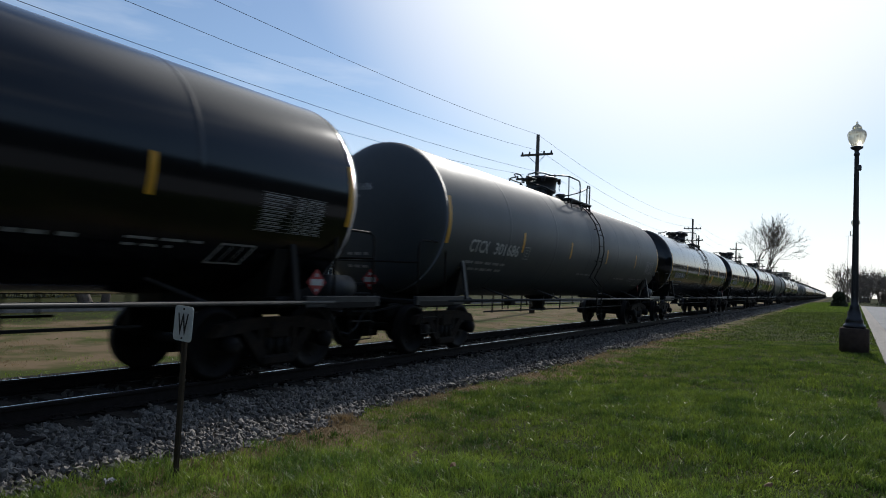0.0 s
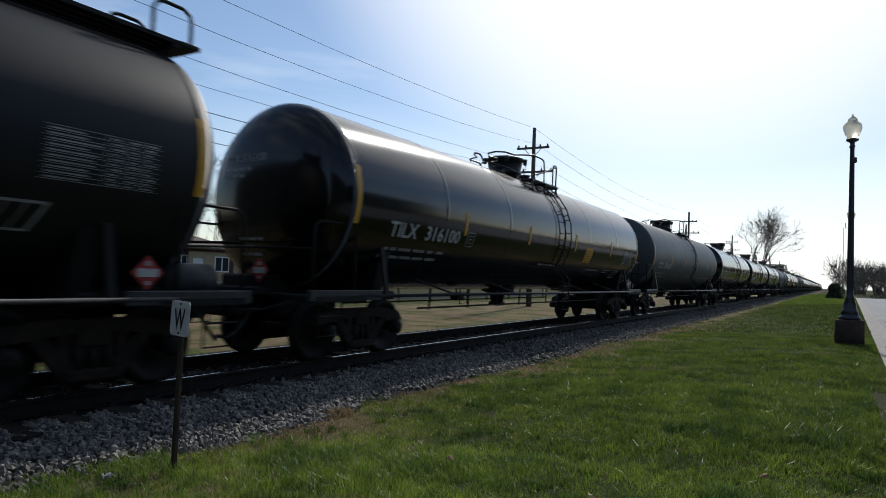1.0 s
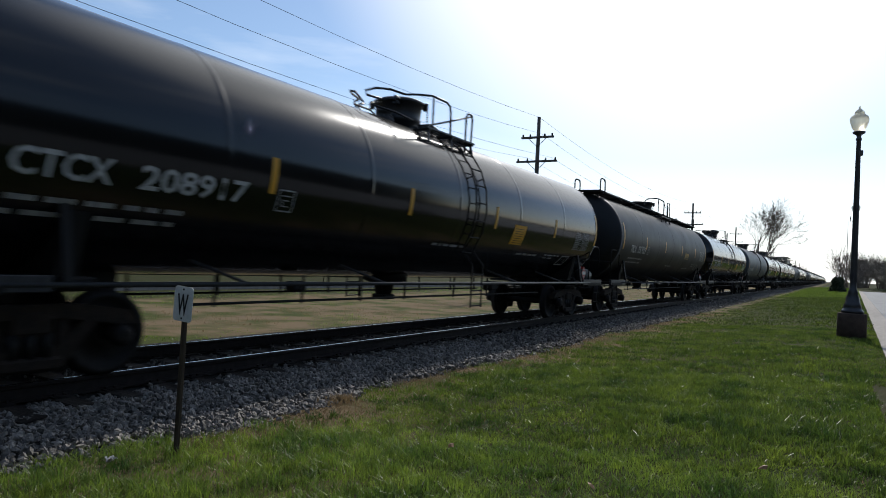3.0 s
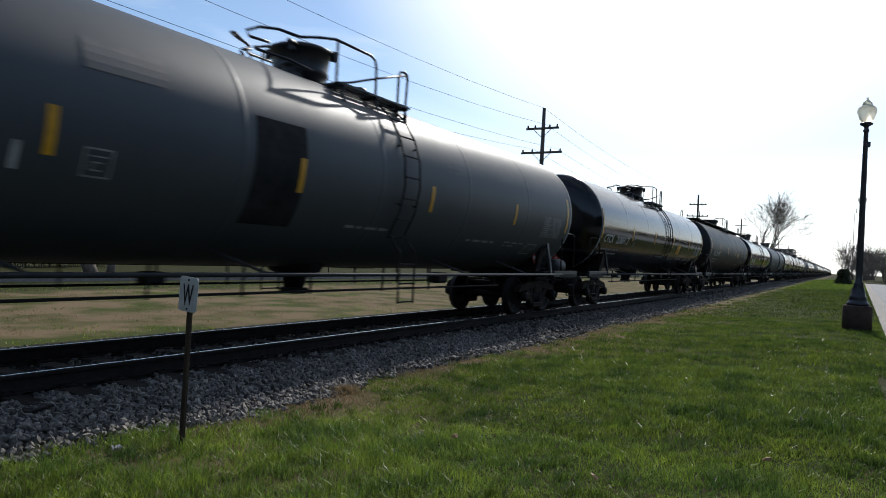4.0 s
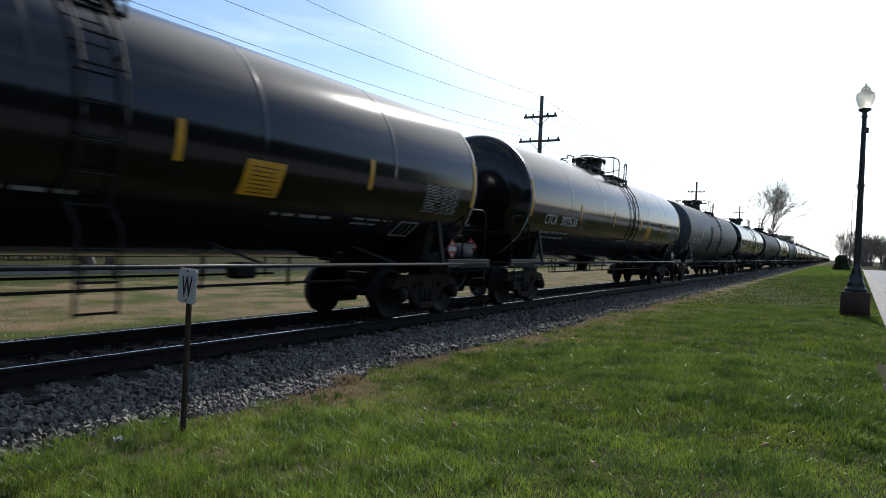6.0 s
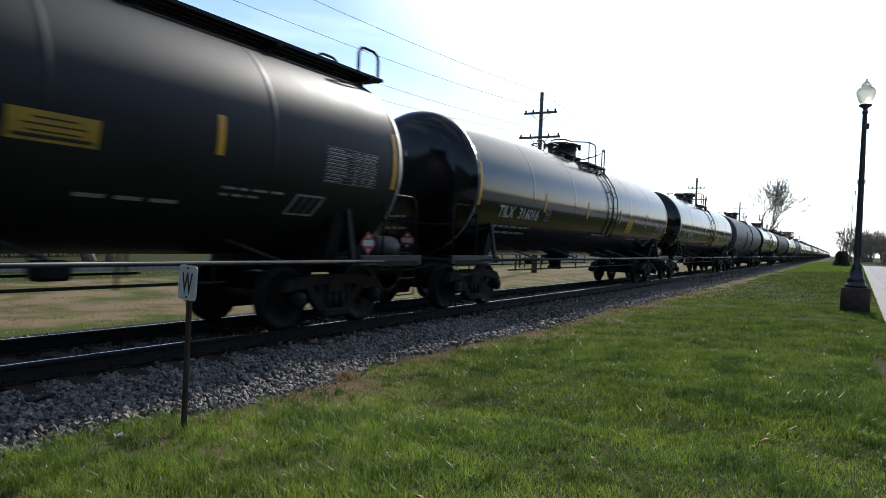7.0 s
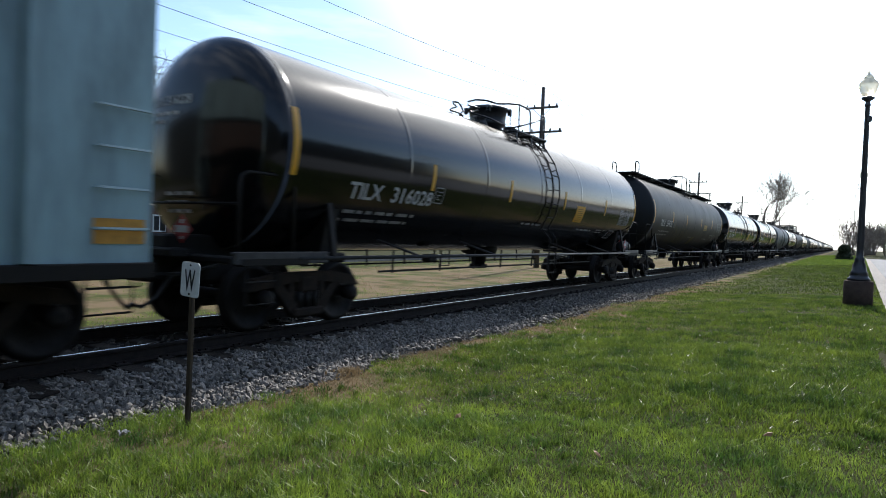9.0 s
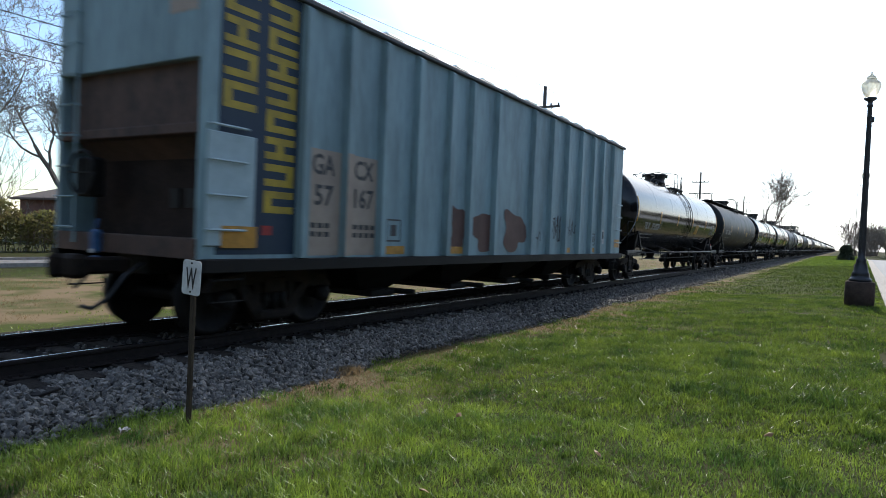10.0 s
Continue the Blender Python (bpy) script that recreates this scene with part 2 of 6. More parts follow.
def grass_material():
    m = material("grass_ground", (0.03, 0.042, 0.012), 0.95, spec=0.03, color2=(0.06, 0.048, 0.026), scale=1.5, amount=0.4, bump=0.6, bump_scale=25)
    nt = m.node_tree
    N, Lk = nt.nodes.new, nt.links.new
    b = nt.nodes["Principled BSDF"]
    green = b.inputs["Base Color"].links[0].from_socket
    co, sep, nz = N("ShaderNodeTexCoord"), N("ShaderNodeSeparateXYZ"), N("ShaderNodeTexNoise")
    Lk(co.outputs["Object"], sep.inputs[0])
    nz.inputs["Scale"].default_value, nz.inputs["Detail"].default_value = 0.35, 6
    Lk(co.outputs["Object"], nz.inputs["Vector"])
    wob = N("ShaderNodeMath")
    wob.operation = "MULTIPLY_ADD"
    wob.inputs[1].default_value = 5.0
    Lk(nz.outputs["Fac"], wob.inputs[0])
    Lk(sep.outputs["X"], wob.inputs[2])
    ramp = N("ShaderNodeValToRGB")
    rng = N("ShaderNodeMapRange")
    rng.inputs["From Min"].default_value, rng.inputs["From Max"].default_value = -30, 0
    Lk(wob.outputs[0], rng.inputs["Value"])
    Lk(rng.outputs["Result"], ramp.inputs["Fac"])
    e = ramp.color_ramp.elements
    e[0].position, e[0].color = 0.41, (0, 0, 0, 1)
    e[1].position, e[1].color = 0.46, (1, 1, 1, 1)
    for p, v in ((0.72, 1), (0.80, 0.4), (0.90, 0.9), (0.945, 0.8), (0.985, 0.0)):
        x = e.new(p)
        x.color = (v, v, v, 1)
    dry = N("ShaderNodeMix")
    dry.data_type = "RGBA"
    dry.inputs["A"].default_value, dry.inputs["B"].default_value = (0.19, 0.138, 0.083, 1), (0.07, 0.082, 0.025, 1)
    n2 = N("ShaderNodeTexNoise")
    n2.inputs["Scale"].default_value, n2.inputs["Detail"].default_value = 0.8, 8
    Lk(co.outputs["Object"], n2.inputs["Vector"])
    r2 = N("ShaderNodeMapRange")
    r2.inputs["From Min"].default_value, r2.inputs["From Max"].default_value = 0.44, 0.62
    Lk(n2.outputs["Fac"], r2.inputs["Value"])
    Lk(r2.outputs["Result"], dry.inputs["Factor"])
    mix = N("ShaderNodeMix")
    mix.data_type = "RGBA"
    Lk(ramp.outputs["Color"], mix.inputs["Factor"])
    Lk(green, mix.inputs["A"])
    Lk(dry.outputs["Result"], mix.inputs["B"])
    Lk(mix.outputs["Result"], b.inputs["Base Color"])
    return m


def make_ground():
    bm = bmesh.new()
    xs = [-2500, -800, -200, -60, -30, -20, -14, -10.5, -9.5, -4.9] + [-4.9 + 5.4 * k / 10 for k in range(1, 10)]
    ys = [-400, -60, -10, 0, 10, 20, 40, 70, 105, 139.9, 140.1, 200, 500, 1500, 3500]
    grid = []
    for y in ys:
        row = [(x, ground_z(x)) for x in xs]
        # the sheet dips under the kerb and the lot
        k, low = kerb_x(y), -0.1 if -60 <= y < 140 else 0.16
        row += [(k + 0.05, ground_z(0.6)), (k + 0.08, low), (k + 59.9, low), (k + 60.1, 0.17), (400, 0.17), (2500, 0.17)]
        grid.append([bm.verts.new((x, y, z)) for x, z in row])
    for a, b in zip(grid, grid[1:]):
        for k in range(len(a) - 1):
            bm.faces.new((a[k], a[k + 1], b[k + 1], b[k])).smooth = k < 18
    return part("ground", bm, grass_material(), None, "flat lawn, green by the kerb and dry brown across the track", kind="structure", category="ground")


make_ground()

Y0, Y1 = -25.0, 1500.0


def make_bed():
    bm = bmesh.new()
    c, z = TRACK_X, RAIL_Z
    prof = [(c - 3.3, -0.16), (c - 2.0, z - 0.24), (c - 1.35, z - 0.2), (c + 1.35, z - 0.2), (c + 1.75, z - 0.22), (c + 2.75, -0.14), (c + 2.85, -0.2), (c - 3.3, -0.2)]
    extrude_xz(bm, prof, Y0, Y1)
    return part("ballast_bed", bm, M["ballast_bed"], None, "low bank of crushed stone ballast, coloured dark as shade between the stones", kind="structure", category="ballast")


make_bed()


def make_rails():
    prof = [(-0.075, -0.172), (0.075, -0.172), (0.075, -0.16), (0.012, -0.14), (0.009, -0.05), (0.036, -0.038), (0.037, -0.012),
            (0.028, -0.001), (-0.028, -0.001), (-0.037, -0.012), (-0.036, -0.038), (-0.009, -0.05), (-0.012, -0.14), (-0.075, -0.16)]
    for side in (-1, 1):
        bm = bmesh.new()
        extrude_xz(bm, prof, Y0, Y1)
        rail = part("rail", bm, M["rail"], None, "long rusty steel rail with a worn shiny head", kind="structure", category="rail")
        rail.location = (TRACK_X + side * 0.7525, 0, RAIL_Z)
        bm = bmesh.new()
        extrude_xz(bm, [(-0.017, 0.0), (0.017, 0.0), (0.013, 0.004), (-0.013, 0.004)], Y0, Y1)
        part("running_surface", bm, M["rail_top"], rail, "polished strip worn by wheels")


make_rails()

# ---- the train ----
R_TANK, Z_TANK = 1.5, 2.57          # above the rail head
HALF = 8.36                         # half the shell, without the heads
HEAD = 0.46                         # depth of the dished heads
CAR_LEN, SPEED = 19.4675, 16.848
REAR_0 = 10.459                     # where the rear strip of the first numbered car stands at the start
TRUCK_Y, AXLE_Y, WHEEL_R = 7.45, 0.89, 0.457


def on_tank(y, arc, lift=0.004, side=1):
    """A point on the shell: along it, and along the arc up from its widest line."""
    a = arc / R_TANK
    return Vector((side * (R_TANK + lift) * math.cos(a), y, Z_TANK + (R_TANK + lift) * math.sin(a)))


def patch(bm, y0, y1, a0, a1, lift=0.004, side=1, skew=0.0, nmax=8):
    """A thin sheet that follows the shell, from arc a0 to a1."""
    n = max(1, min(nmax, int(abs(a1 - a0) / 0.12) + 1))
    rows = []
    for k in range(n + 1):
        t = k / n
        a = a0 + (a1 - a0) * t
        rows.append([bm.verts.new(on_tank(y + skew * t, a, lift, side)) for y in (y0, y1)])
    for A, B in zip(rows, rows[1:]):
        bm.faces.new((A[0], A[1], B[1], B[0]))


def bent_text(bm, body, y, arc, height, width=None, shear=0.0):
    vs, fs = text_mesh(body, height, shear)
    w = max(v[0] for v in vs)
    k = width / w if width else 1.0
    new_vs = [bm.verts.new(on_tank(y + x * k, arc + h, 0.006)) for x, h in vs]
    for f in fs:
        try:
            bm.faces.new([new_vs[i] for i in f])
        except ValueError:
            pass


def bars(bm, rows, rng):
    """Writing too small to read: short bars. rows of (y0, y1, arc, height)."""
    for y0, y1, arc, h in rows:
        y = y0
        while y < y1 - 0.02:
            w = min(rng.uniform(0.1, 0.38), y1 - y)
            patch(bm, y, y + w, arc, arc + h, 0.006)
            y += w + rng.uniform(0.05, 0.12)


def make_truck(car, y):
    """A three-piece truck: side frames with window openings, bolster, springs, bearing caps, two wheelsets."""
    sets = []
    bm = bmesh.new()
    box(bm, (0, y, 0.62), (2.1, 0.42, 0.26), 0.04)
    box(bm, (0, y, 0.83), (0.5, 0.5, 0.2), 0.03)
    bolster = part("truck_bolster", bm, M["truck"], car, "cast steel truck bolster")
    for sx in (-1, 1):
        bm = bmesh.new()
        x0, x1 = sx * 0.96 - 0.07, sx * 0.96 + 0.07
        extrude_yz(bm, [(y - 1.15, 0.56), (y - 1.02, 0.72), (y - 0.5, 0.80), (y + 0.5, 0.80), (y + 1.02, 0.72), (y + 1.15, 0.56), (y + 0.72, 0.60), (y + 0.3, 0.66), (y - 0.3, 0.66), (y - 0.72, 0.60)], x0, x1)
        for s in (-1, 1):
            extrude_yz(bm, [(y + s * 0.68, 0.62), (y + s * 0.52, 0.64), (y + s * 0.16, 0.30), (y + s * 0.16, 0.16), (y + s * 0.3, 0.16)][::s], x0 + 0.01, x1 - 0.01)
            extrude_yz(bm, [(y + s * 0.38, 0.68), (y + s * 0.26, 0.68), (y + s * 0.26, 0.28), (y + s * 0.34, 0.28)][::s], x0 + 0.02, x1 - 0.02)
        box(bm, (sx * 0.96, y, 0.22), (0.2, 0.62, 0.14), 0.03)
        frame_ob = part("side_frame", bm, M["truck"], car, "rusty cast side frame with window openings")
        bm = bmesh.new()
        for k in (-0.16, 0, 0.16):
            tube(bm, [(sx * 0.98, y + k, 0.28), (sx * 0.98, y + k, 0.52)], 0.065, 8)
        part("spring_nest", bm, M["steel_dark"], frame_ob, "coil springs")
        for s in (-1, 1):
            bm = bmesh.new()
            lathe(bm, [(0.10, -0.10), (0.12, 0.0), (0.12, 0.08), (0.05, 0.11)], 12, (sx * 1.05, y + s * AXLE_Y, WHEEL_R), "x")
            part("bearing_cap", bm, M["wheel"], frame_ob, "round axle bearing cap")
    for s in (-1, 1):
        bm = bmesh.new()
        tube(bm, [(-1.08, 0, 0), (1.08, 0, 0)], 0.08, 10)
        ws = part("wheelset", bm, M["wheel"], car, "axle with a pair of steel wheels")
        for sx in (-1, 1):
            part("wheel", make_wheel(sx), M["wheel"], ws, "steel wheel with a flange")
        ws.location = (0, y + s * AXLE_Y, WHEEL_R)
        sets.append(ws)
    return sets


def make_coupler(car, y, s):
    bm = bmesh.new()
    box(bm, (0, y - s * 0.35, 0.86), (0.2, 0.7, 0.2), 0.03)
    box(bm, (0.02, y - s * 0.03, 0.86), (0.34, 0.22, 0.28), 0.05)
    box(bm, (-0.12, y + s * 0.1, 0.86), (0.12, 0.16, 0.28), 0.04)
    cp = part("coupler", bm, M["truck"], car, "rusty knuckle coupler")
    bm = bmesh.new()
    tube(bm, [(0.35, y - s * 0.7, 0.9), (0.36, y - s * 0.45, 0.75), (0.36, y - s * 0.25, 0.5), (0.3, y - s * 0.1, 0.38), (0.22, y, 0.42)], 0.025, 6)
    part("air_hose", bm, M["cable"], cp, "black rubber brake hose")


def make_placard(car, c, axis):
    d, sgn = 0.19, (1 if c[0] > 0 else -1) if axis == "x" else -1
    bm = bmesh.new()
    sides = []
    for off in (0.0, 0.006 * sgn):
        ring = []
        for u, w in ((-d, 0), (0, -d), (d, 0), (0, d)):
            p = (c[0] + off, c[1] + u, c[2] + w) if axis == "x" else (c[0] + u, c[1] + off, c[2] + w)
            ring.append(bm.verts.new(p))
        bm.faces.new(ring)
        sides.append(ring)
    for k in range(4):
        bm.faces.new((sides[0][k], sides[0][(k + 1) % 4], sides[1][(k + 1) % 4], sides[1][k]))
    pl = part("hazard_placard", bm, M["red"], car, "red diamond hazard placard")
    for dz, h, w in ((0.0, 0.09, 0.25), (0.1, 0.05, 0.05), (-0.11, 0.04, 0.05)):
        bm = bmesh.new()
        if axis == "x":
            box(bm, (c[0] + sgn * 0.01, c[1], c[2] + dz), (0.005, w, h))
        else:
            box(bm, (c[0], c[1] + sgn * 0.01, c[2] + dz), (w, 0.005, h))
        part("placard_print", bm, M["white"], pl, "white field of the placard")


def make_wheel(sx):
    bm = bmesh.new()
    prof = [(0.09, 0.06), (0.12, 0.075), (0.15, 0.03), (0.36, 0.015), (0.39, 0.055), (WHEEL_R, 0.055), (WHEEL_R + 0.001, -0.045),
            (WHEEL_R + 0.025, -0.055), (WHEEL_R + 0.025, -0.085), (0.39, -0.085), (0.36, -0.02), (0.15, -0.02), (0.12, -0.06), (0.09, -0.06)]
    lathe(bm, [(r, sx * h) for r, h in prof], 22, (sx * 0.7625, 0, 0), "x")
    for q in range(3):
        a = q * 2.09
        box(bm, (sx * 0.785, 0.26 * math.cos(a), 0.26 * math.sin(a)), (0.012, 0.05, 0.05))
    return bm




def tank_car(paint, label, marks="", number="", board=False, cast="yellow", text=(-7.35, -6.26, -0.58), strips=(-8.28, -4.85, -1.68, 1.58, 5.0, 8.28), group="tank cars of the train"):
    rng = random.Random(number or label)
    car = thing("tank_car", label, "tank car", group=group)
    # shell with dished heads and raised weld seams
    prof = []
    for k in range(13):
        a = math.pi / 2 * k / 12
        prof.append((max(0.001, R_TANK * math.sin(a) ** 0.85), -HALF - HEAD * math.cos(a)))
    for sy in (-8.30, -5.6, -2.8, 0.0, 2.8, 5.6, 8.30):
        prof += [(R_TANK, sy - 0.06), (R_TANK, sy - 0.03), (R_TANK + 0.004, sy - 0.014), (R_TANK + 0.004, sy + 0.014), (R_TANK, sy + 0.03), (R_TANK, sy + 0.06)]
    prof += [(r, -h) for r, h in prof[:13][::-1]]
    bm = bmesh.new()
    lathe(bm, prof, 64, (0, 0, Z_TANK), "y")
    part("tank", bm, M[paint], car, smooth=True)
    # reflective strips
    drop = 0.04 if board else (0.2 if paint == "grey" else 0.14)
    for sx in (1, -1):
        for y in strips:
            a0, a1, w = (-0.24, 0.66, 0.11) if abs(y) > 7 else (-0.26, 0.2, 0.1)
            bm = bmesh.new()
            low = drop if a1 < 0.5 else drop * 0.5 + 0.14
            patch(bm, y - w / 2, y + w / 2, a0 - low, a1 - low, 0.008, sx)
            part("reflective_strip", bm, M[cast], car, "yellow reflective strip")
    # lettering
    if number:
        bm = bmesh.new()
        bent_text(bm, marks, text[0], text[2], 0.25, (text[1] - text[0]) * 0.77)
        part("marks_lettering", bm, M["white"], car, "white stencilled letters")
        bm = bmesh.new()
        bent_text(bm, number, text[1], text[2], 0.25, (text[1] - text[0]) * 1.14)
        part("number_lettering", bm, M["white"], car, "white stencilled numbers")
    bm = bmesh.new()
    if not number:
        bars(bm, [(-7.35, -5.05, -0.62, 0.24)], rng)
    bars(bm, [(text[0] + 0.05, text[0] + 1.95, text[2] - 0.26, 0.06), (text[0] - 0.05, text[0] + 1.85, text[2] - 0.42, 0.06), (-0.6, 0.6, -0.9, 0.05), (3.2, 4.4, -0.95, 0.05)], rng)
    part("small_lettering", bm, M["stencil_worn"], car, "rows of worn white stencilled data", kind="stuff")
    bm = bmesh.new()
    b0 = -4.72 if number else -4.6
    lo = -0.48 if board else -0.62
    for y0, y1, a0, a1 in ((0, 0.3, 0, 0.02), (0, 0.3, 0.28, 0.3), (0, 0.02, 0.02, 0.28), (0.28, 0.3, 0.02, 0.28), (0.06, 0.24, 0.21, 0.225), (0.09, 0.2, 0.07, 0.085), (0.09, 0.105, 0.085, 0.16), (0.09, 0.2, 0.15, 0.165)):
        patch(bm, b0 + y0, b0 + y1, lo + a0, lo + a1, 0.006)
    part("stencil_box", bm, M["stencil_worn"], car, "small worn white stencilled square")
    # test data table: ruled lines with short entries between them
    top = 0.07 if board else -0.15
    bm = bmesh.new()
    for k in range(11):
        a = top - 0.05 * k
        patch(bm, 6.56, 7.76, a, a + 0.006, 0.006)
        if k < 10:
            patch(bm, 6.6, 6.6 + rng.uniform(0.32, 0.52), a - 0.034, a - 0.018, 0.006)
            for c in (7.2, 7.4, 7.58):
                patch(bm, c, c + rng.uniform(0.08, 0.15), a - 0.034, a - 0.016, 0.006)
    for y in (7.15, 7.36, 7.55):
        patch(bm, y, y + 0.008, top - 0.5, top, 0.0065)
    part("data_table", bm, M["stencil_worn"], car, "worn white stencilled test data table", kind="stuff")
    bm = bmesh.new()
    top -= 0.72
    for y0, y1, a0, a1 in ((6.16, 6.72, -0.03, 0.0), (6.06, 6.62, -0.33, -0.3)):
        patch(bm, y0, y1, top + a0, top + a1, 0.006)
    for y in (6.06, 6.25, 6.42, 6.58):
        patch(bm, y, y + (0.035 if y in (6.06, 6.58) else 0.015), top - 0.3, top - 0.03, 0.006, skew=0.1)
    part("stencil_frame", bm, M["stencil_worn"], car, "worn white outlined stencil square")
    bm = bmesh.new()
    bars(bm, [(4.9, 5.9, top - 0.04, 0.035), (4.9, 5.5, top - 0.13, 0.035)], rng)
    part("data_lines", bm, M["stencil_worn"], car, "two rows of worn white print", kind="stuff")
    if paint != "grey" and not board:
        bm = bmesh.new()
        patch(bm, 2.5, 3.15, -0.7, -0.24, 0.007, skew=0.05)
        yp = part("warning_panel", bm, M["yellow"], car, "yellow stencilled warning panel")
        bm = bmesh.new()
        for k in range(7):
            patch(bm, 2.63, 3.1 - 0.05 * (k % 3), -0.66 + 0.055 * k, -0.648 + 0.055 * k, 0.01)
        part("panel_print", bm, M["black"], yp, "black bars of print", kind="stuff")
    # side sills, struts, running gear
    for sx in (-1, 1):
        bm = bmesh.new()
        tube(bm, [(sx * 1.42, -8.1, 1.02), (sx * 1.42, 8.1, 1.02)], 0.03, 6)
        part("side_sill", bm, M["sill"], car, "thin worn side sill pipe")
        for y in (-5.5, -2.6, 2.6, 5.5):
            bm = bmesh.new()
            p0 = Vector((sx * 1.42, y + 0.35, 1.03))
            tube(bm, [p0, on_tank(y, -1.55, 0.0, sx)], 0.022, 5)
            part("sill_strut", bm, M["sill"], car, "thin diagonal strut")
        # end braces beside the trucks
        for s in (-1, 1):
            bm = bmesh.new()
            extrude_xz(bm, [(sx * 1.44, 1.0), (sx * 1.38, 1.0), (sx * 1.22, 1.95), (sx * 1.26, 1.97)][::sx], s * 7.35 - 0.05, s * 7.35 + 0.05)
            part("bolster_brace", bm, M["sill" if paint == "grey" else "steel_dark"], car, "flat steel brace up to the tank")
    for s in (-1, 1):
        bm = bmesh.new()
        box(bm, (0, s * 7.2, 1.02), (2.7, 0.34, 0.14), 0.02)
        box(bm, (0, s * 7.7, 1.08), (0.55, 3.2, 0.42), 0.03)
        extrude_xz(bm, [(-1.1, 1.08), (1.1, 1.08), (1.25, 1.75), (0.8, 1.3), (0, 1.12), (-0.8, 1.3), (-1.25, 1.75)], s * 7.2 - 0.12, s * 7.2 + 0.12)
        part("bolster_saddle", bm, M["steel_dark"], car, "steel saddle that carries the tank")
        bm = bmesh.new()
        box(bm, (0, s * 9.0, 1.0), (2.85, 0.3, 0.08), 0.015)
        for sx in (-1, 1):
            box(bm, (sx * 1.38, s * 8.5, 0.98), (0.12, 1.2, 0.1), 0.01)
        part("end_platform", bm, M["steel_dark"], car, "narrow end crossover platform")
        bm = bmesh.new()
        for sx in (-1, 1):
            x0 = sx * 1.36
            tube(bm, [(x0, s * 8.15, 1.0), (x0, s * 8.15, 1.95), (x0, s * 8.2, 2.05), (x0, s * 8.3, 2.1), (x0, s * 8.95, 2.1), (x0, s * 9.05, 2.05), (x0, s * 9.08, 1.95), (x0, s * 9.08, 1.0)], 0.02, 6)
        tube(bm, [(-1.36, s * 9.08, 1.7), (1.36, s * 9.08, 1.7)], 0.018, 6)
        part("end_handrail", bm, M["steel_dark"], car, "bent pipe end handrails")
        for sx in (-1, 1):
            bm = bmesh.new()
            tube(bm, [(sx * 1.42, s * 8.5, 1.0), (sx * 1.42, s * 8.5, 0.45), (sx * 1.42, s * 9.0, 0.45), (sx * 1.42, s * 9.0, 1.0)], 0.015, 5)
            tube(bm, [(sx * 1.42, s * 8.5, 0.73), (sx * 1.42, s * 9.0, 0.73)], 0.015, 5)
            part("sill_step", bm, M["steel_dark"], car, "stirrup step under the sill")
        for sx in (-1, 1):
            bm = bmesh.new()
            box(bm, (sx * 1.4, s * 8.35, 1.03), (0.07, 1.7, 0.16), 0.01)
            part("end_sill_plate", bm, M["sill"], car, "worn grey sill plate beside the end platform")
        bm = bmesh.new()
        box(bm, (0, s * 9.1, 0.86), (0.46, 0.9, 0.36), 0.03)
        box(bm, (0, s * 9.3, 1.06), (1.1, 0.3, 0.12), 0.02)
        box(bm, (0.5, s * 8.75, 0.82), (0.3, 0.5, 0.3), 0.04)
        box(bm, (-0.55, s * 8.7, 0.84), (0.26, 0.6, 0.26), 0.04)
        part("draft_sill", bm, M["steel_dark"], car, "dark draft sill with brake gear at the end")
        bm = bmesh.new()
        tube(bm, [(1.2, s * 9.05, 0.98), (0.6, s * 9.3, 0.8), (0.2, s * 9.5, 0.78)], 0.02, 5)
        part("uncoupling_lever", bm, M["sill"], car, "bent uncoupling lever")
        make_coupler(car, s * 9.73, s)
        # hazard placards: on the sides at the leading end, on the end at the trailing one
        for sx in ((-1, 1) if s > 0 else (1,)):
            make_placard(car, (sx * 1.06, 7.1, 1.42) if paint == "grey" else (sx * 1.33, 7.8, 1.3), "x") if s > 0 else make_placard(car, (0.35, -9.12, 1.36), "y")
    bm = bmesh.new()
    lathe(bm, [(0.06, 8.2), (0.15, 8.23), (0.2, 8.3), (0.2, 8.8), (0.15, 8.87), (0.06, 8.9)], 16, (1.05, 0, 1.22), "y")
    part("brake_reservoir", bm, M["sill"], car, "rounded air brake cylinder")
    # pipes and outlet under the belly
    bm = bmesh.new()
    lathe(bm, [(0.5, 0.32), (0.42, 0.12), (0.2, 0.04), (0.16, -0.15), (0.1, -0.17)], 16, (0, -0.3, 0.88))
    box(bm, (0, -0.3, 0.68), (0.34, 0.34, 0.1), 0.02)
    part("bottom_outlet", bm, M["steel_dark"], car, "bottom outlet valve")
    for sx in (-1, 1):
        bm = bmesh.new()
        tube(bm, [(sx * 0.9, -5.6, 0.74), (sx * 0.9, 5.4, 0.74)], 0.02, 5)
        for y in (-5.2, -3.6, -2.2, -0.9, 0.9, 2.4, 3.9, 5.2):
            tube(bm, [(sx * 0.9, y, 0.7), (sx * 0.92, y, 1.1)], 0.02, 4)
        part("brake_pipe", bm, M["steel_dark"], car, "brake pipe hung under the tank")
    bm = bmesh.new()
    box(bm, (0.5, 3.4, 0.9), (0.25, 0.4, 0.22), 0.04)
    part("brake_valve", bm, M["steel_dark"], car, "boxy brake valve")
    bm = bmesh.new()
    box(bm, (0.4, -3.2, 0.92), (0.22, 0.3, 0.16), 0.03)
    part("slack_adjuster", bm, M["steel_dark"], car, "slack adjuster")
